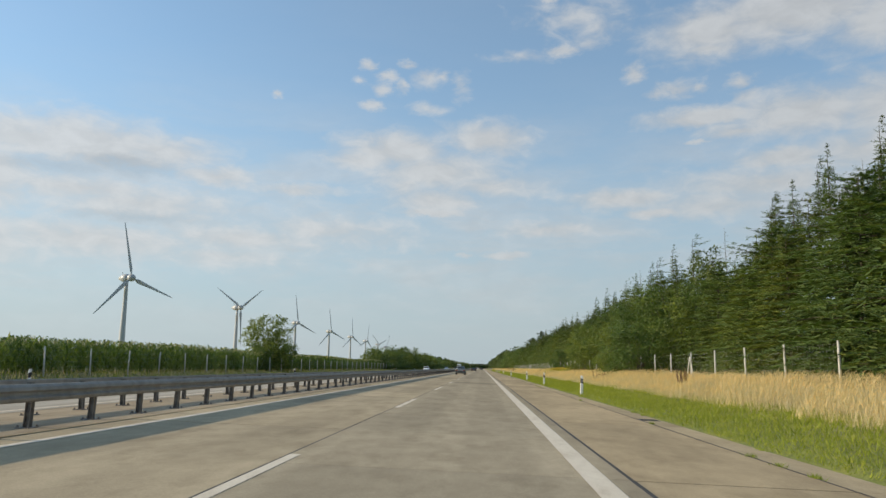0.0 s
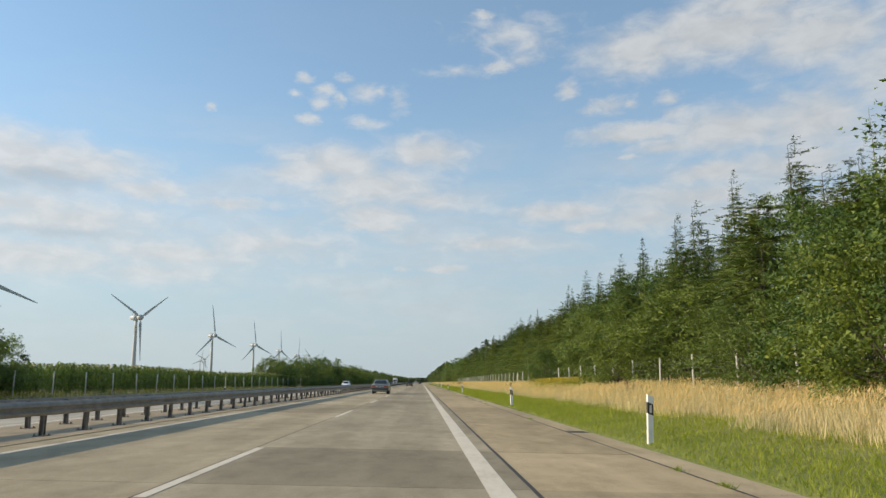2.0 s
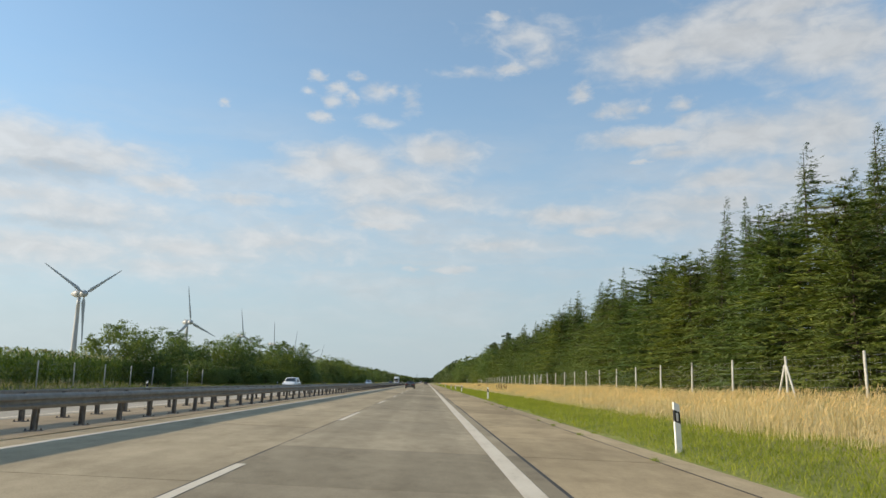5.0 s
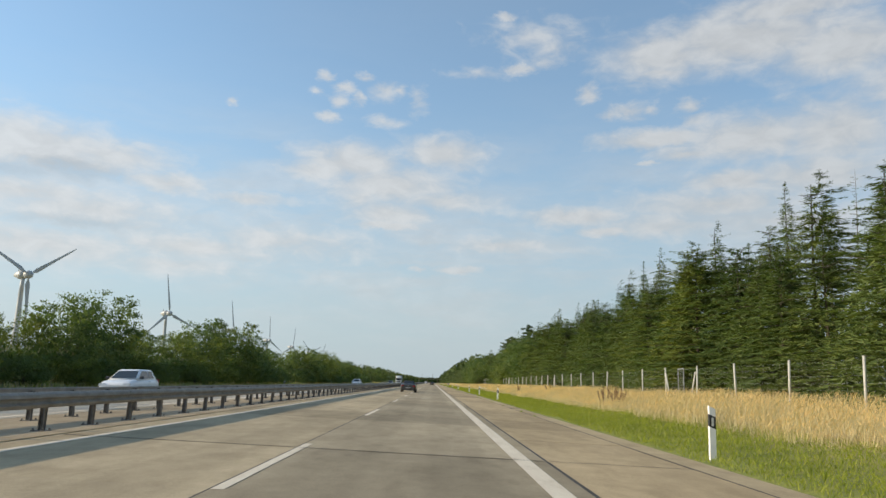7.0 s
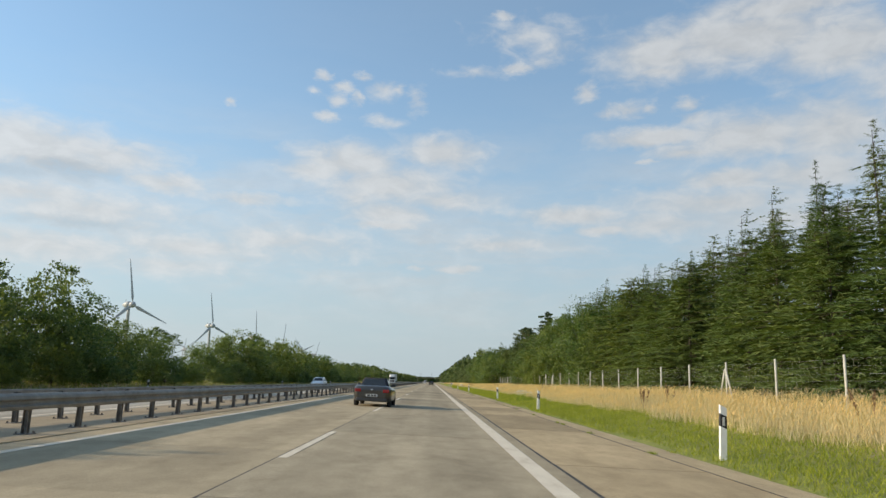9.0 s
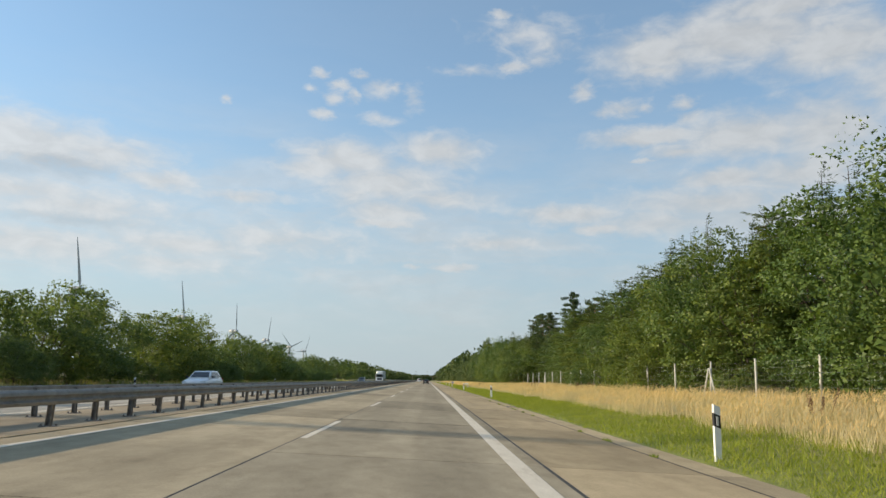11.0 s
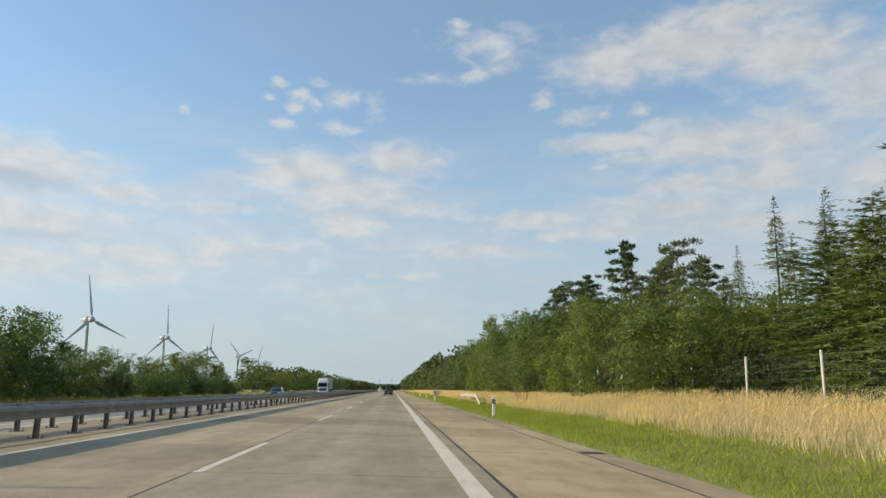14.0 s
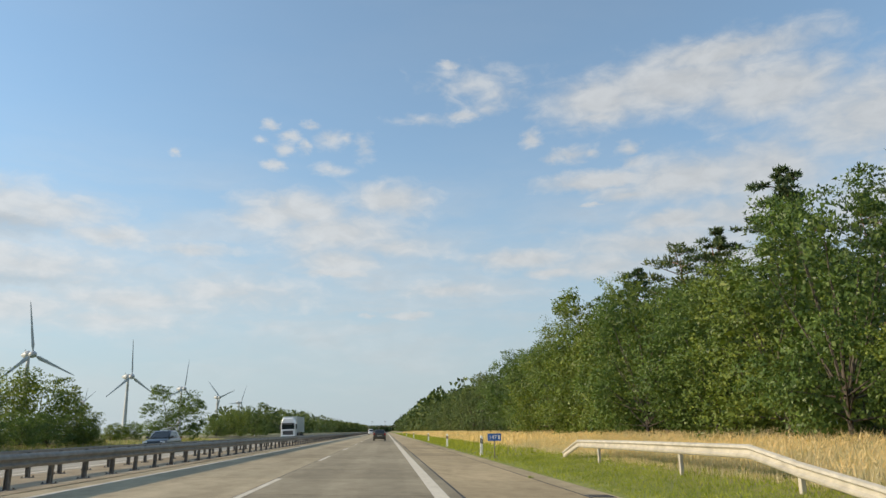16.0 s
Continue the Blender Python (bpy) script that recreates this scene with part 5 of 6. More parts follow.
def fence():
    fx, fz, gap = 13.72, zg(13.72), 5.165
    fen = thing("wildlife_fence", "wire wildlife fence on grey wooden posts along the wood", "fence", "roadside fences")
    bm = bmesh.new()
    add_tube(bm, (0, 0, -0.2), (0, 0, 2.08), 0.05, 0.045, 9)
    pm = None
    mesh_me = None
    braced = (1, 21, 33, 34, 42, 52, 62)
    for k in range(-3, 71):
        y = 46.14 + gap * k
        if pm is None:
            o = part("post", bm, M["fence_post"], fen)
            pm = o.data
        else:
            o = part("post", pm, None, fen)
        o.location, o.rotation_euler = (fx, y, fz), (0.02 * math.sin(k * 2.7), 0.025 * math.sin(k * 1.9), k)
        if k < 70:
            if mesh_me is None:
                mesh_me = wire_mesh(0, gap, 0, 0, (0.1, 0.3, 0.5, 0.72, 0.95, 1.2, 1.45, 1.7, 1.95), 0.3, 0.035)
            w = part("wire_mesh", mesh_me, None, fen)
            w.location = (fx - 0.06, y, fz)
        if k in braced:
            for sgn in (-1, 1):
                if k in (33, 34) and sgn == (1 if k == 34 else -1):
                    continue
                bb = bmesh.new()
                add_tube(bb, (0, sgn * 1.0, -0.1), (0, sgn * 0.05, 1.75), 0.045, 0.04, 7)
                s = part("brace", bb, M["fence_post"], fen)
                s.location = (fx - 0.05, y, fz)
    # narrow wire gate
    gate = part("gate", box_bm(-0.02, 0.02, 0, 0.05, 0.1, 1.98, 0.005), M["wire"], fen, "narrow framed wire gate")
    gate.location = (fx - 0.1, 218.3, fz)
    for nm, b in (("gate_stile", (-0.02, 0.02, 0.95, 1.0, 0.1, 1.98)), ("gate_rail", (-0.02, 0.02, 0.05, 0.95, 0.1, 0.15)), ("gate_rail", (-0.02, 0.02, 0.05, 0.95, 1.93, 1.98))):
        part(nm, box_bm(*b, 0.004), M["wire"], gate)
    part("gate_mesh", wire_mesh(0.05, 0.95, 0, 0, tuple(0.15 + 0.15 * q for q in range(13)), 0.08, 0.0), None, gate)
    # fence in front of the maize
    wf = thing("wildlife_fence", "low wire fence on pale posts before the maize field", "fence", "roadside fences")
    pm2 = wm2 = None
    for k in range(0, 37):
        y = 27.5 + 5.1 * k
        if pm2 is None:
            bm = bmesh.new()
            add_tube(bm, (0, 0, -0.2), (0, 0, 1.7), 0.05, 0.045, 7)
            o = part("post", bm, M["fence_post"], wf)
            pm2 = o.data
            wm2 = wire_mesh(0, 5.1, 0, 0, (0.1, 0.35, 0.6, 0.9, 1.2, 1.5), 0.5, 0.03)
        else:
            o = part("post", pm2, None, wf)
        o.location = (-24.9, y, zl(-24.9))
        o.rotation_euler = (0.03 * math.sin(k * 2.2), 0.03 * math.sin(k * 1.4), 0)
        if k < 36:
            w = part("wire_mesh", wm2, None, wf)
            w.location = (-24.85, y, zl(-24.9))


fence()


# ---- short pale guard rail on the verge ----
def verge_rail():
    r = thing("guard_rail", "short pale weathered guard rail with ends sloped into the grass", "guard rail", "verge guard rail")
    prof = [(-0.02, -0.14), (-0.06, -0.115), (-0.075, -0.075), (-0.02, -0.035), (-0.02, 0.025), (-0.08, 0.07), (-0.065, 0.115), (-0.015, 0.14), (0.0, 0.14), (0.0, -0.14)]
    line = [(7.1, 412.6, 0.02), (7.3, 415.1, 0.27), (7.45, 417.6, 0.52), (7.52, 419.4, 0.76), (7.52, 423.2, 0.75), (7.5, 427.2, 0.74), (7.5, 430.4, 0.72), (7.5, 433.0, 0.7), (7.5, 435.4, 0.22)]
    for a, b in zip(line[:-1], line[1:]):
        bm = bmesh.new()
        ra = [bm.verts.new((a[0] + x, a[1] - 0.02, a[2] + z)) for x, z in prof]
        rb = [bm.verts.new((b[0] + x, b[1] + 0.02, b[2] + z)) for x, z in prof]
        n = len(prof)
        for k in range(n):
            bm.faces.new((ra[k], ra[(k + 1) % n], rb[(k + 1) % n], rb[k]))
        bm.faces.new(ra[::-1])
        bm.faces.new(rb)
        part("beam", bm, M["rail_pale"], r)
    for x, y, z in line[2:-1:2]:
        part("post", box_bm(x + 0.005, x + 0.09, y - 0.05, y + 0.05, zg(x) - 0.2, z + 0.08, 0.008), M["rail_pale"], r)


verge_rail()


# ---- kilometre sign ----
def km_sign():
    s = thing("kilometre_sign", "small blue kilometre sign with white figures on a thin post", "road sign")
    z = zg(5.3)
    bm = bmesh.new()
    add_tube(bm, (0, 0, -0.2), (0, 0, 0.98), 0.024, 0.024, 8)
    part("post", bm, M["post_steel"], s)
    face = part("panel", box_bm(-0.31, 0.31, -0.045, -0.027, 0.83, 1.16, 0.006), M["blue"], s, "blue sign panel")
    cu = bpy.data.curves.new("figures", "FONT")
    cu.body, cu.size, cu.align_x, cu.align_y, cu.extrude = "147", 0.25, "CENTER", "CENTER", 0.002
    tmp = new("figures", cu)
    me = bpy.data.meshes.new_from_object(tmp.evaluated_get(bpy.context.evaluated_depsgraph_get()))
    bpy.data.objects.remove(tmp)
    me.materials.clear()
    me.materials.append(M["sign_white"])
    fig = part("figures", me, None, s, "white figures")
    fig.matrix_basis = pose(-0.07, -0.05, 0.995, 90, 0, 0)
    part("mark", box_bm(0.17, 0.25, -0.052, -0.046, 0.91, 1.08), M["sign_white"], s)
    s.matrix_basis = pose(5.35, 440.1, z, 0, 0, -3)


km_sign()


# ---- drain gratings in the edge strip ----
def drain(y):
    g = thing("drain_grating", "dark cast-iron drain grating set in the concrete edge", "drain", "drain gratings")
    part("frame", box_bm(-0.27, 0.27, -0.27, 0.27, -0.02, 0.006, 0.003), M["trim"], g)
    for k in range(6):
        part("bar", box_bm(-0.22, 0.22, -0.2 + 0.08 * k - 0.014, -0.2 + 0.08 * k + 0.014, 0.0, 0.014), M["post_steel"], g)
    g.matrix_basis = pose(4.74, y, zr(4.74), 0, math.degrees(FALL), 0)


for y in (22.7, 71.8, 121.3, 171.8, 222.3, 271.7, 321.2, 370.7, 420.5):
    drain(y)


# ---- wind turbines ----
def blade_bm(R):
    bm = bmesh.new()
    rings = []
    for k, (r, chord, thick, twist) in enumerate(((0.9, 0.5, 0.5, 0), (2.0, 0.75, 0.5, 14), (3.6, 1.75, 0.38, 12), (7.0, 1.4, 0.26, 8), (13, 0.95, 0.16, 4), (19, 0.6, 0.09, 1), (R - 0.5, 0.32, 0.05, 0), (R, 0.08, 0.02, 0))):
        ring = []
        for a in range(10):
            t = 2 * math.pi * a / 10
            p = Vector((chord * 0.5 * math.cos(t) + chord * 0.12, -thick * 0.5 * math.sin(t), r))
            p.rotate(Euler((0, 0, radians(twist))))
            ring.append(bm.verts.new(p))
        rings.append(ring)
    for a, b in zip(rings[:-1], rings[1:]):
        for k in range(10):
            bm.faces.new((a[k], a[(k + 1) % 10], b[(k + 1) % 10], b[k]))
    bm.faces.new(rings[0][::-1])
    bm.faces.new(rings[-1])
    return bm


def turbine(x, y, hub, R, phase, label):
    t = thing("wind_turbine", label, "wind turbine", "row of wind turbines")
    bm = bmesh.new()
    for k in range(8):
        z0, z1 = (hub - 1.2) * k / 8, (hub - 1.2) * (k + 1) / 8
        add_tube(bm, (0, 0, z0), (0, 0, z1), 1.35 - 0.7 * k / 8, 1.35 - 0.7 * (k + 1) / 8, 20, k in (0, 7))
    bmesh.ops.remove_doubles(bm, verts=bm.verts, dist=0.001)
    part("tower", bm, M["turbine"], t, "tapered pale tower")
    bm = bmesh.new()
    bmesh.ops.create_uvsphere(bm, u_segments=20, v_segments=14, radius=1.0)
    for v in bm.verts:
        w = 1.0 if v.co.y < 0 else 1 - 0.35 * v.co.y
        v.co = (v.co.x * 1.75 * w, v.co.y * (2.2 if v.co.y < 0 else 4.2) + 0.6, v.co.z * 1.75 * w)
    for f in bm.faces:
        f.smooth = True
    nac = part("nacelle", bm, M["turbine"], t, "egg-shaped nacelle")
    nac.location = (0, 0, hub)
    part("wind_vane", box_bm(-0.05, 0.05, 2.6, 2.75, 0.9, 2.6, 0.01), M["trim"], nac)
    bm = bmesh.new()
    bmesh.ops.create_uvsphere(bm, u_segments=18, v_segments=12, radius=1.0)
    for v in bm.verts:
        v.co = (v.co.x * 1.5, v.co.y * 1.9 - 2.6, v.co.z * 1.5)
    for f in bm.faces:
        f.smooth = True
    spin = part("spinner", bm, M["turbine"], t)
    spin.matrix_basis = pose(0, 0, hub, 0, phase, 0)
    for k in range(3):
        if turbine.blade is None:
            o = part("blade", blade_bm(R), M["turbine"], spin)
            turbine.blade = o.data
        else:
            o = part("blade", turbine.blade, None, spin)
        o.matrix_basis = pose(0, -2.8, 0, 0, 120 * k, 0)
    t.matrix_basis = pose(x - 1.6, y + 1.2, 0.5, 0, 0, 60 + 6 * math.sin(y))
    return t


turbine.blade = None
for x, y, ph in ((-141.5, 291, -14), (-145.7, 441, 56), (-148.5, 594, -10), (-150, 735, -10), (-152, 868, -4), (-155, 1000, 8), (-160, 1150, 70), (-166, 1290, 25)):
    turbine(x, y, 34.0, 22.5, ph, "pale three-bladed wind turbine standing in the fields, rotor at rest")
for x, y, ph in ((-420, 1500, 10), (-390, 1420, 50)):
    turbine(x, y, 42.0, 22.5, ph, "distant pale wind turbine beyond the maize, rotor at rest")


# ---- far overpass with lamp masts ----
def overpass():
    o = thing("overpass", "distant concrete road bridge across the motorway", "bridge")
    part("deck", box_bm(-45, 40, 1398, 1408, 6.4, 6.8, 0.05), M["median"], o)
    part("handrail", box_bm(-45, 40, 1398.0, 1398.08, 7.7, 7.8), M["steel"], o)
    for x in range(-44, 40, 4):
        part("rail_post", box_bm(x - 0.04, x + 0.04, 1398.0, 1398.08, 6.8, 7.7), M["steel"], o)
    for x in (-22.5, -8.5, 7.5):
        part("pier", box_bm(x - 0.3, x + 0.3, 1400, 1406, -0.5, 6.4, 0.05), M["median"], o)
    for x in (-17.7, -0.8):
        m = thing("lamp_mast", "slim street lamp on the distant bridge", "street lamp", "bridge lamps")
        bm = bmesh.new()
        add_tube(bm, (0, 0, 0), (0, 0, 6.0), 0.14, 0.09, 8)
        part("mast", bm, M["steel"], m)
        part("lamp_head", box_bm(-0.9, 0.9, -0.5, 0.5, 5.9, 6.5, 0.1), M["steel"], m)
        m.matrix_basis = pose(x, 1399.2, 6.8)


overpass()
# ---- vehicles ----
def loft(bm, rings, closed=False, caps=True, smooth=True):
    vs = [[bm.verts.new(p) for p in r] for r in rings]
    n = len(vs[0])
    for a, b in zip(vs[:-1], vs[1:]):
        for k in range(n):
            f = bm.faces.new((a[k], a[(k + 1) % n], b[(k + 1) % n], b[k]))
            f.smooth = smooth
    if caps:
        bm.faces.new(vs[0][::-1])
        bm.faces.new(vs[-1])
    bmesh.ops.recalc_face_normals(bm, faces=bm.faces)
    return bm


def hull(stations):
    """A body from stations along y: y, lower edge, upper edge, half width; flanks bulge, shoulders are rounded."""
    rings = []
    for y, z0, z1, w in stations:
        h = z1 - z0
        half = [(w * 0.86, z0), (w * 0.97, z0 + 0.14 * h), (w, z0 + 0.42 * h), (w * 0.985, z0 + 0.72 * h), (w * 0.93, z0 + 0.92 * h), (w * 0.8, z1), (w * 0.4, z1 + 0.012)]
        rings.append([(x, y, z) for x, z in half] + [(-x, y, z) for x, z in half[::-1]])
    return loft(bmesh.new(), rings)


def cabin(y0, y1, y2, y3, zb, zt, wb, wt):
    """A greenhouse: rear foot y0, rear roof edge y1, front roof edge y2, windscreen foot y3."""
    bm = bmesh.new()
    rings = []
    for f in (0.0, 0.5, 0.9, 1.0):
        e = f if f < 0.95 else 1.0
        w = wb + (wt - wb) * e - (0.05 if f == 1.0 else 0)
        a, b = y0 + (y1 - y0) * e + (0.06 if f == 1.0 else 0), y3 + (y2 - y3) * e - (0.06 if f == 1.0 else 0)
        z = zb + (zt - zb) * f
        c = 0.1
        rings.append([(w, a + c, z), (w, b - c, z), (w - c, b, z), (-w + c, b, z), (-w, b - c, z), (-w, a + c, z), (-w + c, a, z), (w - c, a, z)])
    return loft(bm, rings)


def pane(corners, out, lift=0.012):
    """A window pane lying just proud of the surface that its four corners span."""
    bm = bmesh.new()
    n = Vector(out).normalized()
    a = [bm.verts.new(Vector(c) + n * lift) for c in corners]
    b = [bm.verts.new(Vector(c) - n * 0.01) for c in corners]
    bm.faces.new(a)
    bm.faces.new(b[::-1])
    for k in range(4):
        bm.faces.new((a[k], b[k], b[(k + 1) % 4], a[(k + 1) % 4]))
    bmesh.ops.recalc_face_normals(bm, faces=bm.faces)
    return bm


def wheel(parent, x, y, r, width=0.2):
    bm = bmesh.new()
    sgn = 1 if x > 0 else -1
    prof = [(-width / 2, r * 0.66), (-width / 2, r * 0.93), (-width / 2 + 0.03, r), (width / 2 - 0.03, r), (width / 2, r * 0.93), (width / 2, r * 0.66)]
    rings = [[(dx, rr * math.cos(2 * math.pi * k / 24), rr * math.sin(2 * math.pi * k / 24)) for dx, rr in prof] for k in range(25)]
    for a, b in zip(rings[:-1], rings[1:]):
        va, vb = [bm.verts.new(p) for p in a], [bm.verts.new(p) for p in b]
        for k in range(len(prof) - 1):
            bm.faces.new((va[k], va[k + 1], vb[k + 1], vb[k]))
    bmesh.ops.remove_doubles(bm, verts=bm.verts, dist=0.0005)
    w = part("wheel", bm, M["rubber"], parent)
    w.location = (x, y, r)
    rim = bmesh.new()
    add_tube(rim, (sgn * (width / 2 - 0.07), 0, 0), (sgn * (width / 2 - 0.03), 0, 0), r * 0.67, r * 0.66, 24)
    part("rim", rim, M["alloy"], w)
    hub = bmesh.new()
    add_tube(hub, (sgn * (width / 2 - 0.03), 0, 0), (sgn * (width / 2 - 0.01), 0, 0), r * 0.2, r * 0.16, 12)
    part("hub_cap", hub, M["trim"], w)
    for k in range(6):
        sl = box_bm(-0.006, 0.006, -0.03, 0.03, r * 0.34, r * 0.54, 0.003)
        bmesh.ops.rotate(sl, verts=sl.verts, matrix=Matrix.Rotation(k * math.pi / 3, 3, "X"))
        bmesh.ops.translate(sl, verts=sl.verts, vec=(sgn * (width / 2 - 0.03), 0, 0))
        part("rim_slot", sl, M["trim"], w)


def arch(parent, x, y, r):
    bm = bmesh.new()
    add_tube(bm, (x - 0.11 * (1 if x > 0 else -1), y, r), (x + 0.006 * (1 if x > 0 else -1), y, r), r * 1.17, r * 1.17, 24)
    part("wheel_arch", bm, M["trim"], parent)


def number_plate(parent, y, z, out, w=0.52):
    p = part("number_plate", box_bm(-w / 2, w / 2, y - 0.01, y + 0.01, z - 0.055, z + 0.055, 0.003), M["plate"], parent, "white plate with dark bars")
    for x0, x1 in ((-0.2, -0.06), (-0.02, 0.08), (0.1, 0.22)):
        part("bar", box_bm(x0, x1, y + out * 0.012 - 0.002, y + out * 0.012 + 0.002, z - 0.035, z + 0.035), M["ink"], p)


def build_car(label, paint, stations, cab, wheels, roof=None, lamps=(), extra=None, group="passing cars"):
    """cab: y0, y1, y2, y3, belt, roof height, half widths at belt and roof. wheels: rear y, front y, radius, half track."""
    c = thing("car", label, "car", group)
    body = part("body", hull(stations), paint, c, "")
    y0, y1, y2, y3, zb, zt, wb, wt = cab
    zb0 = zb - 0.06
    top = part("roof", cabin(y0, y1, y2, y3, zb0, zt, wb, wt), roof or paint, c)

    def at(f, end):
        e = (f * (zt - zb) + 0.06) / (zt - zb0)
        w = wb + (wt - wb) * e
        y = y0 + (y1 - y0) * e if end == "rear" else y3 + (y2 - y3) * e
        return w, y, zb0 + (zt - zb0) * e
    for nm, end, out in (("rear_window", "rear", (0, -1, 0.9)), ("windscreen", "front", (0, 1, 0.9))):
        (wa, ya, za), (wc, yc, zc) = at(0.1, end), at(0.84, end)
        part(nm, pane([(-wa + 0.09, ya, za), (wa - 0.09, ya, za), (wc - 0.1, yc, zc), (-wc + 0.1, yc, zc)], out), M["glass"], top)
    for sg in (-1, 1):
        (wa, ra, za), (wc, rc, zc) = at(0.12, "rear"), at(0.82, "rear")
        (_, fa, _), (_, fc, _) = at(0.12, "front"), at(0.82, "front")
        mid = (rc + fc) / 2 - 0.05
        a0, c0 = ra + 0.35, rc + 0.24
        for ya, yb, yc_, yd in ((a0, mid - 0.04, mid - 0.04, c0), (mid + 0.04, fa - 0.18, fc - 0.12, mid + 0.04)):
            if yb - ya < 0.25:
                continue
            part("side_window", pane([(sg * wa, ya, za), (sg * wa, yb, za), (sg * wc, yc_, zc), (sg * wc, yd, zc)], (sg, 0, 0.25)), M["glass"], top)
        part("door_mirror", box_bm(sg * (wb + 0.02), sg * (wb + 0.2), y3 - 0.45, y3 - 0.34, zb + 0.02, zb + 0.16, 0.02) if sg > 0 else box_bm(-(wb + 0.2), -(wb + 0.02), y3 - 0.45, y3 - 0.34, zb + 0.02, zb + 0.16, 0.02), M["trim"], c)
        ym = (wheels[0] + wheels[1]) / 2
        part("door_handle", box_bm(sg * (stations[3][3] + 0.004) - 0.012, sg * (stations[3][3] + 0.004) + 0.012, ym - 0.5, ym - 0.34, zb - 0.13, zb - 0.1, 0.004), M["trim"], c)
    ry, fy, r, tr = wheels
    for y in (ry, fy):
        for sg in (-1, 1):
            arch(c, sg * (tr + 0.1), y, r)
            wheel(c, sg * (tr + 0.02), y, r)
    for nm, mat, b in lamps:
        part(nm, box_bm(*b, 0.04 if "bumper" in nm and "strip" not in nm else 0.03 if "valance" in nm else 0.008), mat, c)
    if extra:
        extra(c)
    return c


def sedan():
    L = 2.21
    st = [(-L, 0.42, 0.86, 0.72), (-L + 0.05, 0.3, 0.93, 0.82), (-L + 0.6, 0.24, 0.97, 0.845), (-0.9, 0.2, 0.95, 0.845), (0.4, 0.2, 0.93, 0.845), (0.9, 0.2, 0.91, 0.845), (1.7, 0.24, 0.83, 0.835), (L - 0.1, 0.3, 0.74, 0.8), (L, 0.36, 0.68, 0.74)]
    lamps = []
    for sg in (-1, 1):
        lamps += [("tail_lamp", M["red_lamp"], (min(sg * 0.3, sg * 0.62), max(sg * 0.3, sg * 0.62), -L - 0.02, -L + 0.06, 0.67, 0.8)),
                  ("indicator_lamp", M["orange_lamp"], (min(sg * 0.62, sg * 0.79), max(sg * 0.62, sg * 0.79), -L - 0.015, -L + 0.05, 0.67, 0.8)),
                  ("headlamp", M["clear_lamp"], (min(sg * 0.4, sg * 0.72), max(sg * 0.4, sg * 0.72), L - 0.06, L + 0.015, 0.52, 0.66))]
    lamps += [("rear_bumper", M["trim"], (-0.84, 0.84, -L - 0.09, -L + 0.2, 0.42, 0.58)), ("rear_valance", M["paint_silver"], (-0.77, 0.77, -L - 0.035, -L + 0.2, 0.27, 0.418)), ("bumper_strip", M["alloy"], (-0.84, 0.84, -L - 0.094, -L + 0.15, 0.582, 0.598)), ("front_bumper", M["trim"], (-0.82, 0.82, L - 0.15, L + 0.08, 0.34, 0.52)),
              ("sill_trim", M["trim"], (-0.855, 0.855, -0.95, 1.0, 0.2, 0.34)), ("boot_strip", M["trim"], (-0.3, 0.3, -L - 0.01, -L + 0.05, 0.64, 0.82))]

    def extra(c):
        for sg in (-1, 1):
            part("reversing_lamp", box_bm(min(sg * 0.31, sg * 0.4), max(sg * 0.31, sg * 0.4), -L - 0.026, -L + 0.02, 0.68, 0.79, 0.006), M["clear_lamp"], c)
            part("side_strip", box_bm(sg * 0.85 - 0.012, sg * 0.85 + 0.012, -0.95, 1.0, 0.5, 0.54, 0.004), M["trim"], c)
        number_plate(c, -L - 0.03, 0.73, -1)
        bm = bmesh.new()
        add_tube(bm, (0.4, -L - 0.06, 0.27), (0.4, -L + 0.4, 0.27), 0.03, 0.03, 8)
        part("exhaust_pipe", bm, M["post_steel"], c)
        part("boot_badge", box_bm(-0.04, 0.04, -L - 0.005, -L + 0.05, 0.85, 0.9, 0.01), M["alloy"], c)
    return build_car("silver-green older saloon car with dark bumpers, seen from behind", M["paint_silver"], st, (-1.62, -1.02, 0.25, 0.98, 0.93, 1.375, 0.76, 0.58), (-1.33, 1.33, 0.305, 0.68), None, lamps, extra)


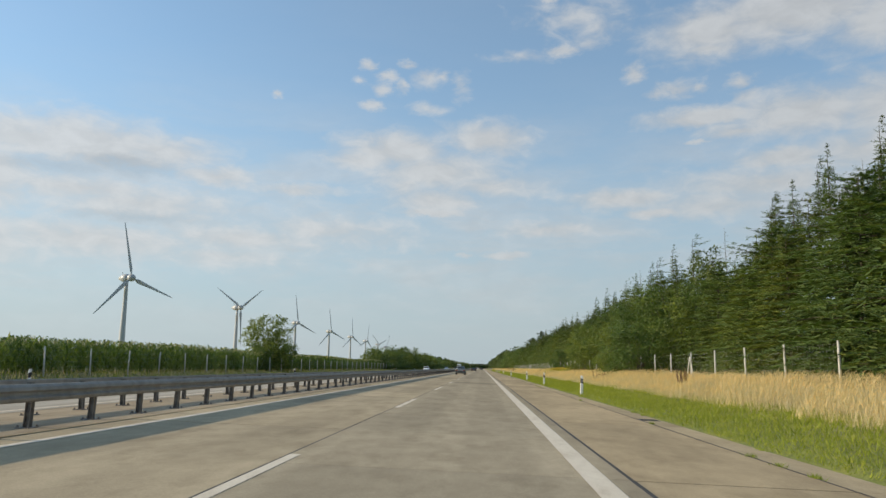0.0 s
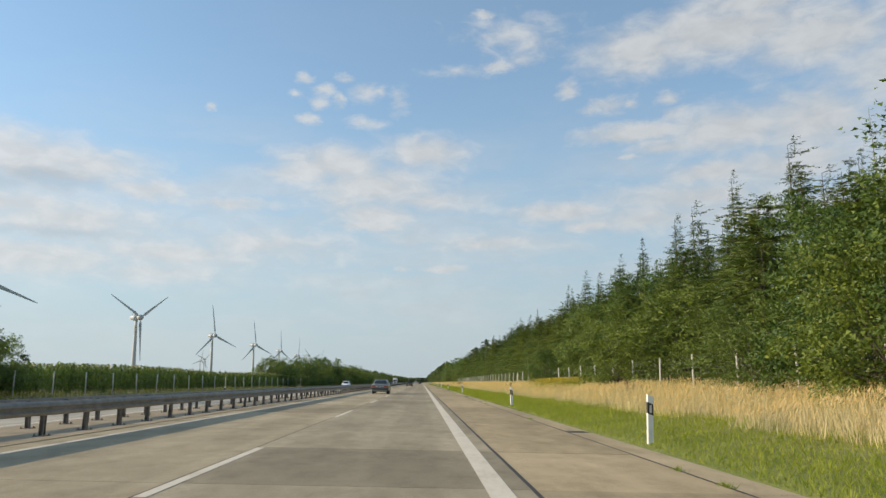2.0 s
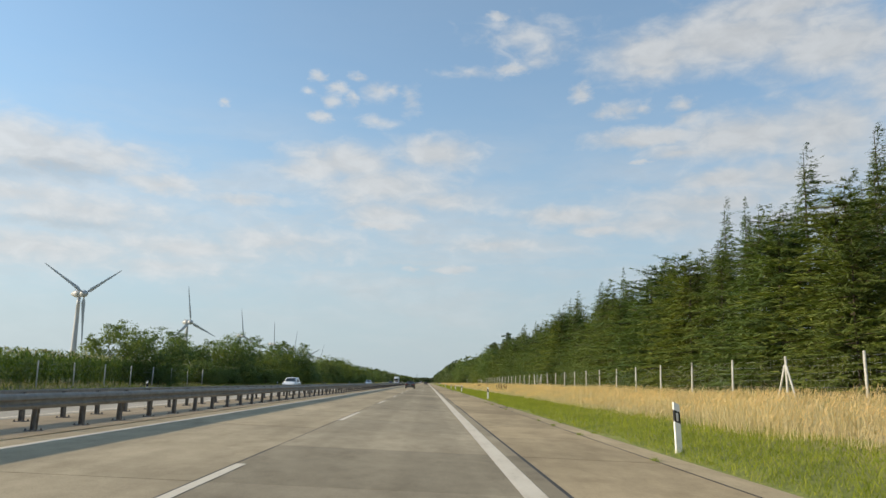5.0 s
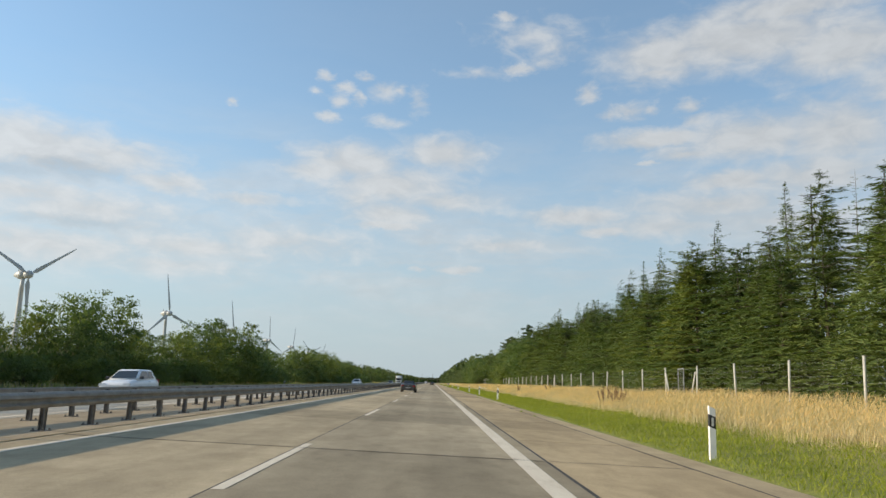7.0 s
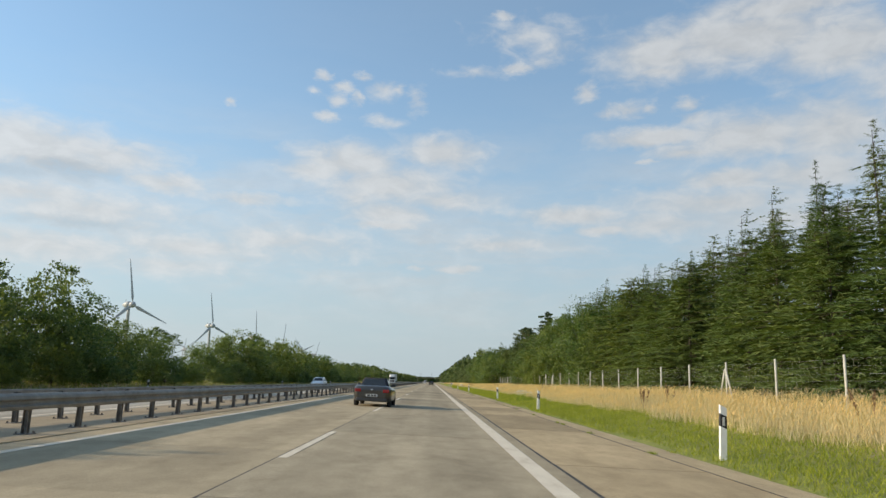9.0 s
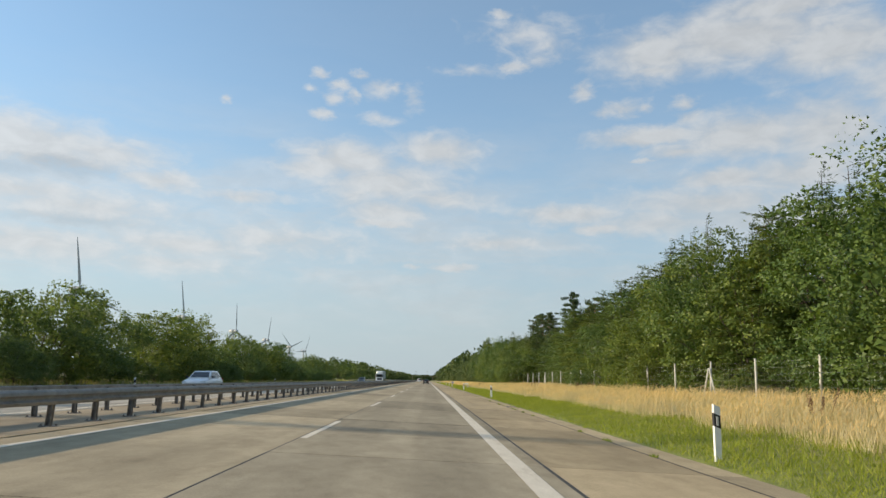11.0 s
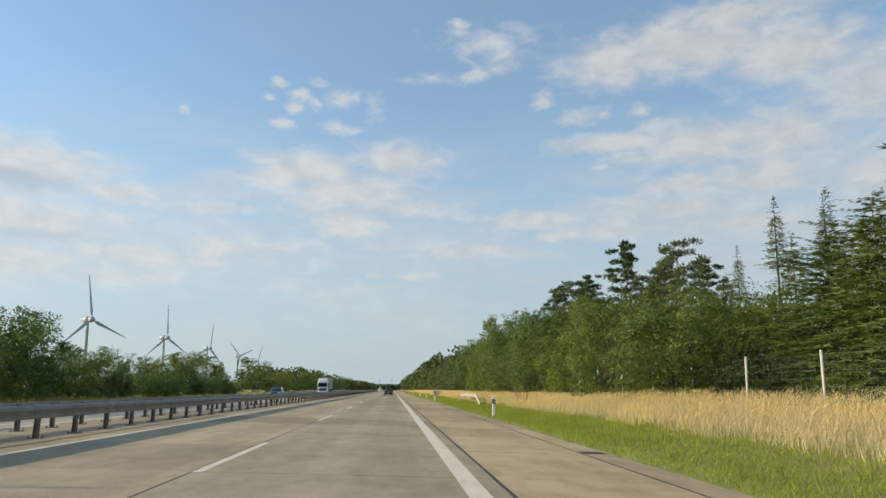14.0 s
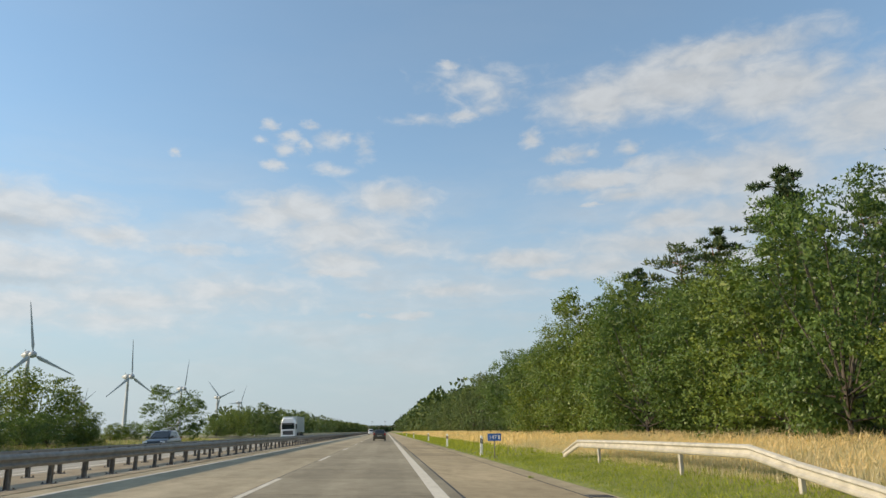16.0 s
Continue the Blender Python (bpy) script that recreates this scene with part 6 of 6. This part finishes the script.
def roadster():
    L = 2.05
    st = [(-L, 0.4, 0.72, 0.62), (-L + 0.07, 0.28, 0.86, 0.8), (-L + 0.45, 0.22, 0.93, 0.875), (-1.25, 0.2, 0.93, 0.89), (-0.3, 0.18, 0.87, 0.86), (0.6, 0.18, 0.86, 0.87), (1.3, 0.22, 0.8, 0.875), (L - 0.2, 0.28, 0.68, 0.8), (L, 0.34, 0.58, 0.62)]
    lamps = []
    for sg in (-1, 1):
        lamps += [("tail_lamp", M["red_lamp"], (min(sg * 0.5, sg * 0.78), max(sg * 0.5, sg * 0.78), -L - 0.01, -L + 0.2, 0.64, 0.78)),
                  ("headlamp", M["clear_lamp"], (min(sg * 0.45, sg * 0.76), max(sg * 0.45, sg * 0.76), L - 0.18, L - 0.02, 0.52, 0.64))]
    lamps += [("lower_valance", M["trim"], (-0.7, 0.7, -L - 0.02, -L + 0.2, 0.24, 0.38))]

    def extra(c):
        number_plate(c, -L - 0.02, 0.5, -1)
        part("boot_badge", box_bm(-0.04, 0.04, -L - 0.02, -L + 0.06, 0.72, 0.78, 0.02), M["alloy"], c)
    return build_car("dark grey roadster with a closed black fabric roof", M["paint_anthracite"], st, (-1.35, -0.75, 0.1, 0.62, 0.87, 1.29, 0.72, 0.52), (-1.22, 1.28, 0.32, 0.74), M["soft_top"], lamps, extra)


def hatchback(label, paint, height=1.45, long=1.95):
    L = long
    st = [(-L, 0.4, 0.86, 0.7), (-L + 0.06, 0.28, 0.96, 0.82), (-L + 0.5, 0.22, 0.98, 0.845), (-0.6, 0.2, 0.95, 0.845), (0.4, 0.2, 0.93, 0.845), (0.9, 0.2, 0.92, 0.845), (1.5, 0.24, 0.86, 0.83), (L - 0.12, 0.28, 0.74, 0.78), (L, 0.36, 0.64, 0.68)]
    lamps = []
    for sg in (-1, 1):
        lamps += [("tail_lamp", M["red_lamp"], (min(sg * 0.6, sg * 0.8), max(sg * 0.6, sg * 0.8), -L - 0.01, -L + 0.12, 0.72, 0.95)),
                  ("headlamp", M["clear_lamp"], (min(sg * 0.45, sg * 0.76), max(sg * 0.45, sg * 0.76), L - 0.2, L - 0.01, 0.6, 0.74))]
    lamps += [("grille", M["trim"], (-0.42, 0.42, L - 0.08, L + 0.012, 0.38, 0.56))]

    def extra(c):
        number_plate(c, L + 0.02, 0.46, 1)
        number_plate(c, -L - 0.02, 0.62, -1)
    return build_car(label, paint, st, (-L + 0.12, -L + 0.6, 0.1, 1.05, 0.93, height, 0.77, 0.58), (-L + 0.62, L - 0.75, 0.31, 0.7), None, lamps, extra)


def lorry():
    c = thing("lorry", "white lorry with a tall cab and pale box trailer", "lorry")
    cab_p = [(1.15, 0.45), (1.24, 0.7), (1.25, 2.6), (1.1, 3.3), (0.9, 3.75)]
    rings = []
    for y, s, cut in ((0.0, 1.0, 0.0), (1.7, 1.0, 0.0), (2.2, 0.98, 0.1), (2.3, 0.93, 0.25)):
        half = [(x * s, z - (cut if z > 3 else 0)) for x, z in cab_p]
        rings.append([(x, y, z) for x, z in half] + [(-x, y, z) for x, z in half[::-1]])
    part("cab", loft(bmesh.new(), rings, smooth=False), M["paint_white"], c)
    part("windscreen", box_bm(-1.1, 1.1, 2.27, 2.33, 1.75, 2.6, 0.03), M["glass"], c)
    part("grille", box_bm(-0.9, 0.9, 2.28, 2.34, 0.8, 1.5, 0.03), M["trim"], c)
    part("front_bumper", box_bm(-1.22, 1.22, 2.1, 2.36, 0.35, 0.75, 0.05), M["paint_white"], c)
    part("sun_visor", box_bm(-1.1, 1.1, 2.3, 2.5, 2.62, 2.8, 0.02), M["trim"], c)
    part("trailer", box_bm(-1.26, 1.26, -12.5, -0.4, 1.2, 3.95, 0.04), M["tarp"], c)
    part("chassis", box_bm(-0.5, 0.5, -12.3, 1.9, 0.7, 1.2, 0.02), M["trim"], c)
    for sg in (-1, 1):
        part("headlamp", box_bm(min(sg * 0.7, sg * 1.1), max(sg * 0.7, sg * 1.1), 2.3, 2.38, 0.55, 0.72, 0.02), M["clear_lamp"], c)
        part("door_mirror", box_bm(min(sg * 1.28, sg * 1.5), max(sg * 1.28, sg * 1.5), 2.0, 2.15, 1.8, 2.6, 0.03), M["trim"], c)
        for y in (1.2, -2.0, -8.5, -9.8, -11.1):
            wheel(c, sg * 1.08, y, 0.5, 0.32)
    return c


def park(ob, x, y, turn, z):
    ob.matrix_basis = pose(x, y, z(x), 0, math.degrees(FALL) * (1 if z is zr else -1) * (1 if abs(turn) < 90 else -1), turn)


park(sedan(), -3.55, 127.5, -1, zr)
park(roadster(), -2.9, 264.0, -1, zr)
park(hatchback("small white hatchback driving on the oncoming carriageway", M["paint_white"]), -15.9, 216.5, 180, zw)
park(hatchback("white estate car far along the oncoming carriageway", M["paint_white"], 1.43, 2.15), -15.6, 331.0, 180, zw)
park(hatchback("black estate car on the oncoming carriageway", M["paint_black"], 1.47, 2.2), -16.0, 462.5, 180, zw)
park(hatchback("dark grey estate car far ahead in the lane", M["paint_anthracite"], 1.4, 2.15), -0.5, 506.0, 0, zr)
park(hatchback("small white van-like car far ahead in the passing lane", M["paint_white"], 1.7, 2.1), -4.2, 640.0, 0, zr)
park(lorry(), -16.6, 542.0, 180, zw)
# ---- concrete slabs of the carriageway, 5 m long ----
COLS = ((-6.62, -2.53, "slab"), (-2.508, 1.83, "slab_grey"), (1.885, 4.432, "shoulder"))
SLAB0 = -9.7


def slab_mesh(x0, x1, mat, l=4.986):
    """One slab with chamfered edges, in its own place across the road."""
    c = 0.003
    v = []
    for inset, dz in ((0.0, -0.03), (0.0, -0.002), (c, 0.0)):
        for x, y in ((x0 + inset, inset), (x1 - inset, inset), (x1 - inset, l - inset), (x0 + inset, l - inset)):
            v.append((x, y, zr(x) + dz))
    f = [(8, 9, 10, 11)]
    for a in (0, 4):
        f += [(a + k, a + (k + 1) % 4, a + 4 + (k + 1) % 4, a + 4 + k) for k in range(4)]
    return fast_mesh("slab", v, f, mat)


for x0, x1, mk in COLS:
    me = slab_mesh(x0, x1, M[mk], 4.986 if x1 < 2 else 4.966)
    for k in range(98):
        s = part("slab", me, None, road)
        s.location = (0, SLAB0 + 5 * k, 0.002 * math.sin(k * 2.9 + x0) - (0.003 if x0 > 1 else 0))
    bv = np.array([v.co for v in me.vertices])
    bf = np.array([p.vertices[:] for p in me.polygons])
    far = list(range(98, 240)) + list(range(-10, 0))
    v = np.concatenate([bv + np.array([0, SLAB0 + 5 * k, 0]) for k in far])
    f = np.concatenate([bf + len(bv) * i for i in range(len(far))])
    tagged(part("far_slabs", fast_mesh("far_slabs", v, f, M[mk]), None, road), kind="stuff")
# edge strip beside the verge, in long cast lengths
em = slab_mesh(4.455, 5.12, M["kerb"], 9.97)
for k in range(52):
    part("edge_strip", em, None, road).location = (0, SLAB0 + 10 * k, 0.001 * math.sin(k * 1.7) - 0.004)
ev = np.array([v.co for v in em.vertices])
ef = np.array([p.vertices[:] for p in em.polygons])
far = range(52, 120)
tagged(part("far_edge", fast_mesh("far_edge", np.concatenate([ev + np.array([0, SLAB0 + 10 * k, 0]) for k in far]), np.concatenate([ef + len(ev) * i for i in range(len(far))]), M["kerb"]), None, road), kind="stuff")
# transverse seams that were cut and refilled, and pale mortar repairs
M["mortar"] = plain("pale_repair_mortar", (0.6, 0.56, 0.47), 0.9, vary=0.2, scale=5, where="World")


def band(name, x0, x1, y, w, mat):
    v = [(x, y + dy + 0.02 * math.sin(9 * x + y), zr(x) + 0.005) for x in np.linspace(x0, x1, 12) for dy in (0.0, w)]
    part(name, fast_mesh(name, v, [(2 * k, 2 * k + 2, 2 * k + 3, 2 * k + 1) for k in range(11)], mat), None, road)


for y in (29.5, 105.0, 160.3, 190.3, 234.0, 300.3, 348.0, 405.3):
    band("seam", -6.55, 1.8, y, 0.05, M["joint"])
    band("seam", 1.9, 4.43, y, 0.04, M["joint"])
band("repair_strip", -1.95, -0.45, 234.7, 0.3, M["mortar"])
SEALS = [(x, fast_mesh("joint_seal", [(a, b, zr(a) + z) for b in (0.0, 9.99) for a in (x - w, x + w)], [(0, 1, 3, 2)], M["joint"])) for x, w, z in ((4.444, 0.022, 0.002), (1.857, 0.03, -0.001), (-2.519, 0.013, -0.001))]
for x, seal in SEALS:
    for k in range(52):
        part("joint_seal", seal, None, road).location = (0.004 * math.sin(2.7 * k), SLAB0 + 10 * k, 0.0)
